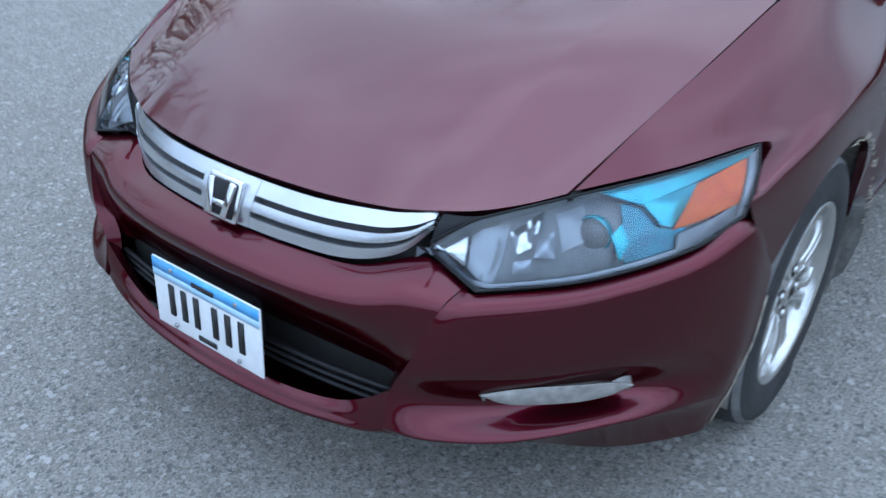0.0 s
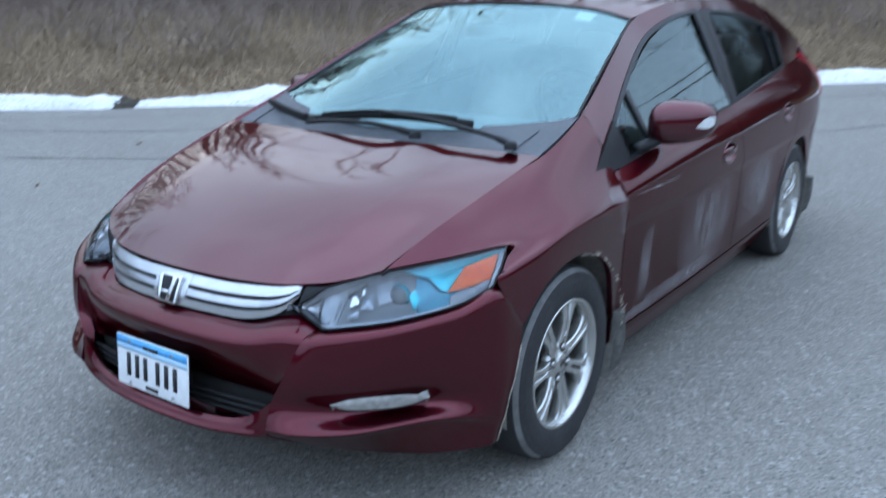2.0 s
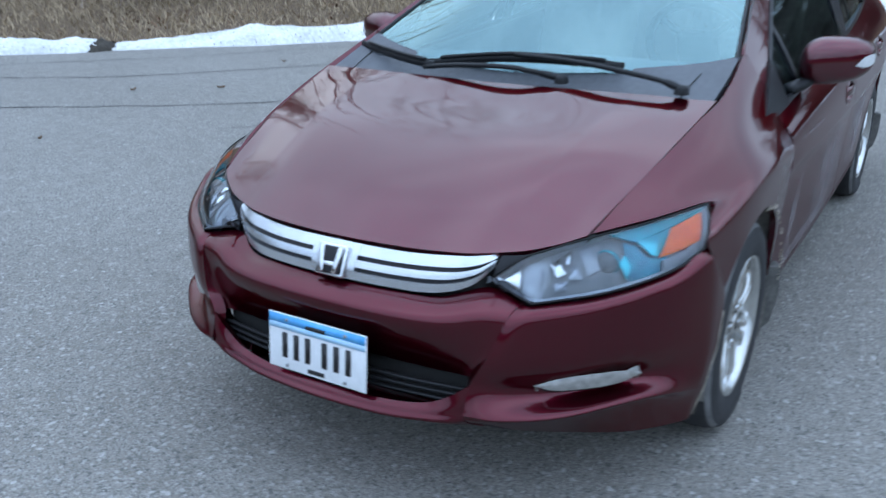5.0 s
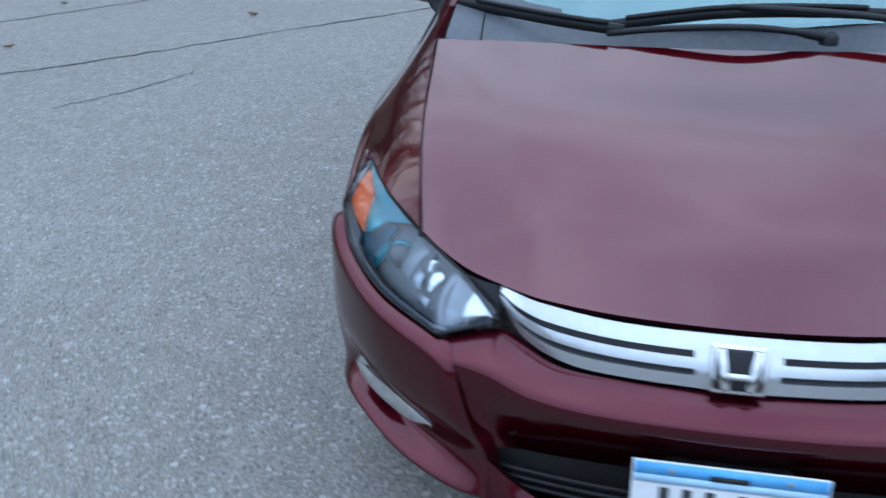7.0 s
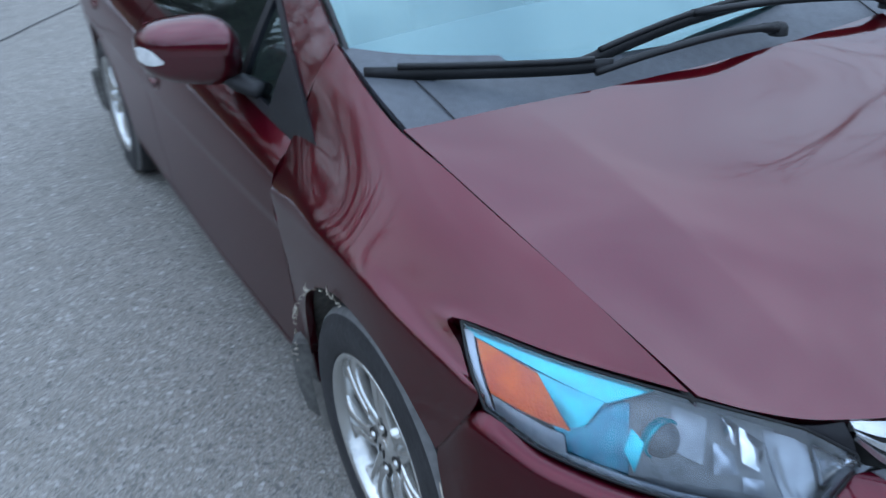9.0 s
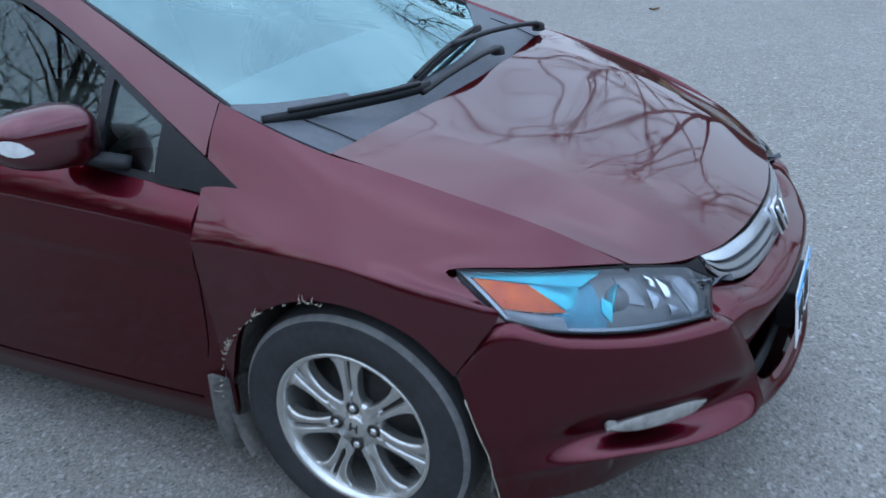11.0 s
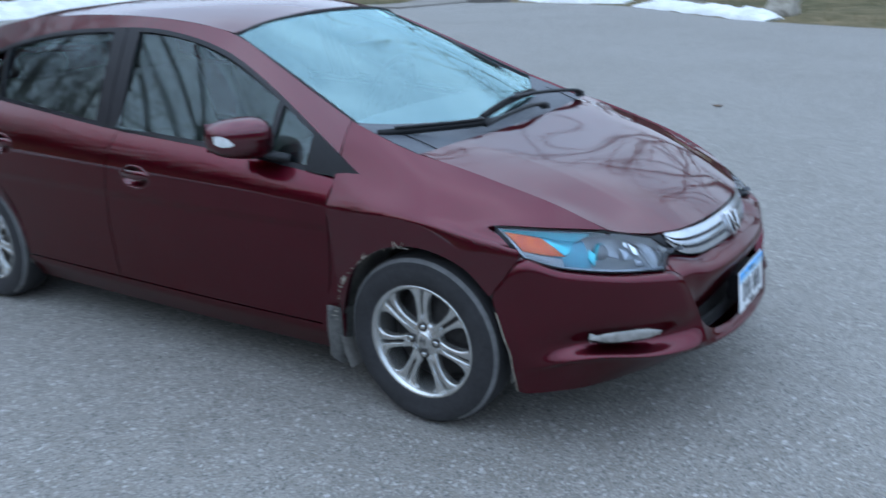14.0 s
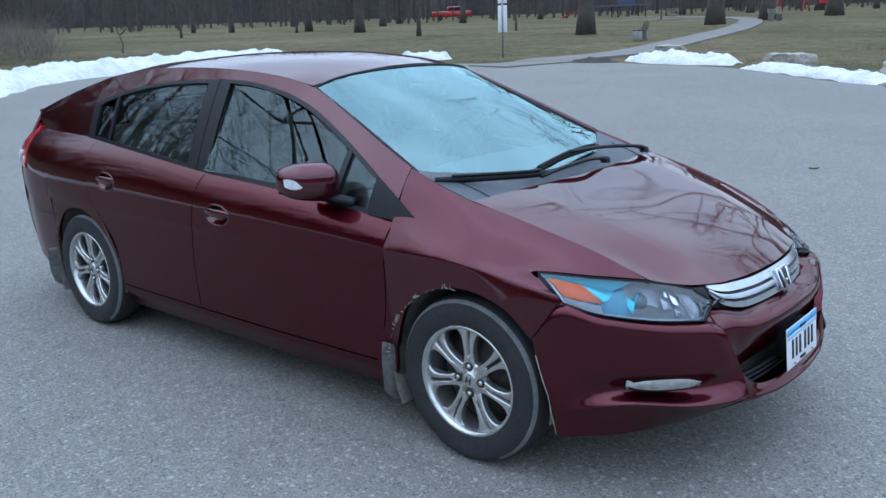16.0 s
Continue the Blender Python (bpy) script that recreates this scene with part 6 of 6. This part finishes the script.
def quarter(s):
    xs = np.concatenate([np.linspace(0, 0.045, 4)[:-1], 0.045 + 0.5 * (1 - np.cos(np.linspace(0, math.pi, 26))) * 0.50, np.linspace(0.57, 1, 10)])
    g = np.zeros((20, len(xs), 3))
    for j, u in enumerate(xs):
        for i, v in enumerate(np.linspace(0, 1, 20)):
            x = -2.205 - u * 1.2
            for _ in range(4):
                low = arch(x, -2.55, 0.215 if x < -2.6 else 0.262)
                z = low * (1 - v) + 0.997 * v
                x = DOOR_R(z) * (1 - u) + X_TAIL(z) * u
            g[i, j] = (x, side_y(x, z), z)
    q = part("quarter_panel", sheet(Mesh(), flip(g, s), (0, s, 0), 0.015, gap=0.0006), PAINT_DUSTY_DIM, car)
    g = region(house_y, lambda z: -2.562, lambda z: X_TAIL(z), lambda x: 0.998, lambda x: Z_RAIL(x) - 0.001, 10, 10)
    part("rear_pillar", sheet(Mesh(), flip(g, s), (0, s, 0.2), 0.012), PAINT, q)
    g = region(house_y, lambda z: -0.352, lambda z: -2.56, Z_DLO, lambda x: Z_RAIL(x), 40, 5)
    part("roof_side", sheet(Mesh(), flip(g, s), (0, s, 0.4), 0.012, gap=0.001), PAINT, car, "maroon pillar and roof side rail")
    tl = []
    for v in np.linspace(0, 1, 8):
        z = 0.79 + 0.225 * v
        x = X_TAIL(z)
        tl.append([(x + dx, (side_y(x + dx, z) if z < 0.99 else house_y(x + dx, z)) + 0.004, z) for dx in (0.20 - 0.17 * v, 0.12 - 0.10 * v, 0.05 - 0.04 * v, -0.012)])
    t = part("tail_light", sheet(Mesh(), flip(np.array(tl), s), (-0.3, s, 0), 0.02, lift=0.004), LAMP_RED, car, "red tail light with a white section")
    wl_ = [[(X_TAIL(z) + dx, side_y(X_TAIL(z) + dx, z) + 0.010, z) for dx in (0.055, 0.02, -0.01)] for z in (0.815, 0.845, 0.875)]
    part("reverse_lens", sheet(Mesh(), flip(np.array(wl_), s), (-0.3, s, 0), 0.01, lift=0.006), LAMP_WHITE, t)


def mirror_skin(a, b, s):
    """A point of the rounded mirror housing: a runs from the door outwards, b round it."""
    se = lambda c, e: math.copysign(abs(c) ** e, c)
    px, py, pz = se(math.cos(a), 0.75) * se(math.cos(b), 0.8), se(math.sin(a), 0.7), se(math.cos(a), 0.75) * se(math.sin(b), 0.7)
    k = 1 - 0.16 * py
    return (-0.690 + 0.075 * px * k - 0.030 * py, s * (0.868 + 0.104 * py), 0.953 + 0.073 * pz * k + 0.008 * py)


def side_mirror(s):
    g = [[mirror_skin(-math.pi / 2 + math.pi * i / 20, 2 * math.pi * j / 28, s) for j in range(29)] for i in range(21)]
    mr = part("side_mirror", sheet(Mesh(), np.array(g), (0, s, 0), 0.0), PAINT, car, "maroon door mirror with a white indicator")
    tri = [[mirror_skin(a, top + (low - top) * k, s) for k in (0, 0.25, 0.5, 0.75, 1)] for a, top, low in ((0.50, -0.08, -0.14), (0.75, 0.10, -0.28), (0.98, 0.28, -0.36), (1.18, 0.46, -0.38), (1.34, 0.60, -0.34))]
    part("indicator", sheet(Mesh(), np.array(tri), (0.5, s, 0), 0.006, lift=0.003), LAMP_WHITE, mr)
    part("arm", tube(Mesh(), cat(flip([(-0.56, 0.750, 0.868), (-0.62, 0.79, 0.886), (-0.68, 0.82, 0.910)], s), 4), [0.03, 0.03, 0.03, 0.03, 0.028, 0.026, 0.025, 0.024, 0.022], 8, flat=0.6), PLASTIC, mr)
    part("glass", sheet(Mesh(), flip(net([[(-0.756, 0.80, 0.895), (-0.779, 0.93, 0.905)], [(-0.752, 0.80, 1.005), (-0.779, 0.93, 1.005)]], 2, 2), s), (-1, 0, 0), 0.0, lift=0.006), CHROME, mr)


def licence_plate():
    tilt = Matrix.Rotation(radians(-5), 3, "Y")
    at = Vector((0.868, 0, 0.402))
    p = part("licence_plate", block(Mesh(), at, (0.004, 0.300, 0.146), 0.0015, tilt), PLATE_WHITE, car, "white and blue licence plate with dark characters")
    part("plate_bracket", block(Mesh(), (0.838, 0, 0.405), (0.05, 0.20, 0.10), 0.006), PLASTIC, p)
    put = lambda y, z, d=0.003: at + tilt @ Vector((d, y, z))
    part("blue_band", block(Mesh(), put(0, 0.060), (0.003, 0.294, 0.022), 0.0, tilt), PLATE_BLUE, p)
    part("pale_band", block(Mesh(), put(0, 0.041), (0.003, 0.294, 0.015), 0.0, tilt), PLATE_PALE, p)
    for k, y in enumerate((-0.098, -0.062, -0.026, 0.026, 0.062, 0.098)):
        part("character_bar", block(Mesh(), put(-y, -0.008), (0.003, 0.015, 0.066), 0.0, tilt), INK, p)
    part("text_bar", block(Mesh(), put(0.0, 0.054, 0.005), (0.003, 0.060, 0.009), 0.0, tilt), INK, p)
    part("text_bar", block(Mesh(), put(0.0, -0.060), (0.003, 0.05, 0.010), 0.0, tilt), INK, p)
    for y in (-0.09, 0.09):
        for z in (0.060, -0.060):
            part("bolt", lathe(Mesh(), [(0, 0.006), (0.004, 0.006), (0.005, 0.003)], tuple(put(y, z, 0.002)), "x", 8), STEEL, p)


def cabin():
    rows = [[(-0.20, -0.60, 0.88), (-0.14, 0, 0.90), (-0.20, 0.60, 0.88)], [(-0.50, -0.64, 0.90), (-0.46, 0, 0.93), (-0.50, 0.64, 0.91)], [(-0.72, -0.66, 0.86), (-0.74, 0, 0.88), (-0.72, 0.66, 0.88)], [(-0.76, -0.66, 0.60), (-0.80, 0, 0.60), (-0.76, 0.66, 0.60)]]
    part("dashboard", sheet(Mesh(), net(rows, 5, 5), (0, 0, 1), 0.03), CABIN, car)
    hub = Vector((-0.93, 0.36, 0.93))
    turn = Matrix.Rotation(radians(-64), 3, "Y")
    ring = [hub + turn @ Vector((0.182 * math.cos(a), 0.182 * math.sin(a), 0)) for a in np.linspace(0, 2 * math.pi, 33)]
    sw = part("steering_wheel", tube(Mesh(), [tuple(p) for p in ring], 0.016, 8, cap=False), PLASTIC, car)
    part("hub", block(Mesh(), hub, (0.13, 0.15, 0.05), 0.02, turn), PLASTIC, sw)
    for a in (0.0, 2.3, -2.3):
        part("spoke", tube(Mesh(), [tuple(hub), tuple(hub + turn @ Vector((0.18 * math.cos(a + math.pi), 0.18 * math.sin(a + math.pi), 0)))], 0.014, 6), PLASTIC, sw)
    for s in (1, -1):
        seat = part("front_seat", block(Mesh(), (-1.30, s * 0.36, 0.52), (0.52, 0.48, 0.16), 0.06), FABRIC, car, "grey fabric front seat")
        part("backrest", block(Mesh(), (-1.62, s * 0.36, 0.82), (0.14, 0.46, 0.62), 0.06, Matrix.Rotation(radians(-16), 3, "Y")), FABRIC, seat)
        part("headrest", block(Mesh(), (-1.70, s * 0.36, 1.19), (0.09, 0.25, 0.17), 0.04, Matrix.Rotation(radians(-12), 3, "Y")), FABRIC, seat)
        part("door_card", sheet(Mesh(), flip(region(lambda x, z: side_y(x, z) - 0.06, lambda z: -0.42, lambda z: -2.4, lambda x: 0.26, lambda x: Z_BELT(x) - 0.01, 10, 4), s), (0, -s, 0), 0.02), CABIN, car)
    rb = part("rear_seat", block(Mesh(), (-2.20, 0, 0.55), (0.50, 1.2, 0.18), 0.06), FABRIC, car, "grey fabric rear bench")
    part("backrest", block(Mesh(), (-2.48, 0, 0.80), (0.14, 1.2, 0.50), 0.05, Matrix.Rotation(radians(-18), 3, "Y")), FABRIC, rb)
    for y in (-0.35, 0.35):
        part("headrest", block(Mesh(), (-2.55, y, 1.08), (0.08, 0.24, 0.13), 0.035), FABRIC, rb)
    part("cabin_floor", block(Mesh(), (-1.4, 0, 0.36), (2.2, 1.36, 0.06), 0.01), CABIN, car)
    part("headliner", sheet(Mesh(), np.array([[(x, f * (Y_RAIL(x) - 0.03), Z_RAIL(x) - 0.012 + (Z_ROOF(x) - Z_RAIL(x) - 0.01) * (1 - f * f)) for f in (-1, -0.5, 0, 0.5, 1)] for x in (-1.05, -1.3, -1.6, -2.0, -2.28)]), (0, 0, -1), 0.0), FABRIC, car)
    rv = part("rear_view_mirror", block(Mesh(), (-0.83, 0, 1.225), (0.035, 0.23, 0.065), 0.014), PLASTIC, car)
    part("stalk", tube(Mesh(), [(-0.83, 0, 1.24), (-0.85, 0, 1.265)], 0.01, 6), PLASTIC, rv)


def underbody():
    u = part("underbody", block(Mesh(), (-1.28, 0, 0.25), (1.86, 1.50, 0.14), 0.02), UNDER, car, "black underbody")
    part("engine_bay", block(Mesh(), (0.18, 0, 0.46), (0.92, 0.74, 0.48), 0.03), UNDER, u)
    part("nose_beam", block(Mesh(), (0.60, 0, 0.46), (0.22, 0.74, 0.40), 0.03), UNDER, u)
    part("engine_bay", block(Mesh(), (-0.10, 0, 0.72), (0.36, 1.1, 0.22), 0.02), UNDER, u)
    part("boot_floor", block(Mesh(), (-2.75, 0, 0.42), (1.1, 1.1, 0.40), 0.03), UNDER, u)
    part("rear_tub", block(Mesh(), (-2.95, 0, 0.72), (0.5, 1.2, 0.24), 0.03), UNDER, u)
    # Unseen plate added to darken the ground below the bumper.
    part("shade_plate", block(Mesh(), (0.26, 0, 0.214), (0.62, 0.86, 0.02), 0.006), UNDER, u)
    for x in (0.0, -2.55):
        part("axle", tube(Mesh(), [(x, -0.72, 0.298), (x, 0.72, 0.298)], 0.03, 8), DARK_STEEL, u)
        for s in (1, -1):
            part("brake_disc", lathe(Mesh(), [(0.03, 0.02), (0.125, 0.02), (0.125, 0.0)], (x, s * 0.70, 0.302), "y", 28, s), STEEL, u)


hood()
windshield()
cowl()
wiper([(-0.045, 0.215, 0.940), (-0.030, 0.13, 0.956), (-0.022, 0.02, 0.964), (-0.034, -0.14, 0.954), (-0.048, -0.262, 0.938)], [(-0.046, -0.225, 0.946), (-0.085, -0.34, 0.950), (-0.155, -0.49, 0.957), (-0.248, -0.648, 0.963)])
wiper([(-0.050, 0.570, 0.938), (-0.050, 0.493, 0.960), (-0.078, 0.26, 0.984), (-0.108, 0.03, 0.990)], [(-0.088, -0.275, 0.944), (-0.100, -0.12, 0.964), (-0.110, 0.022, 0.977), (-0.136, 0.20, 0.976), (-0.166, 0.360, 0.967)])
roof()
tail()
bumper()
grille()
licence_plate()
cabin()
underbody()
for side in (1, -1):
    headlight(side)
    fender(side)
    doors(side)
    quarter(side)
    side_mirror(side)
    for wx in (0.0, -2.55):
        wheel(wx, side, math.pi / 2 if side < 0 else math.pi / 2 + 0.25)
        wheel_well(wx, side)
    mud_flap(-0.325, side, 0.135)
    mud_flap(-2.89, side, 0.15)
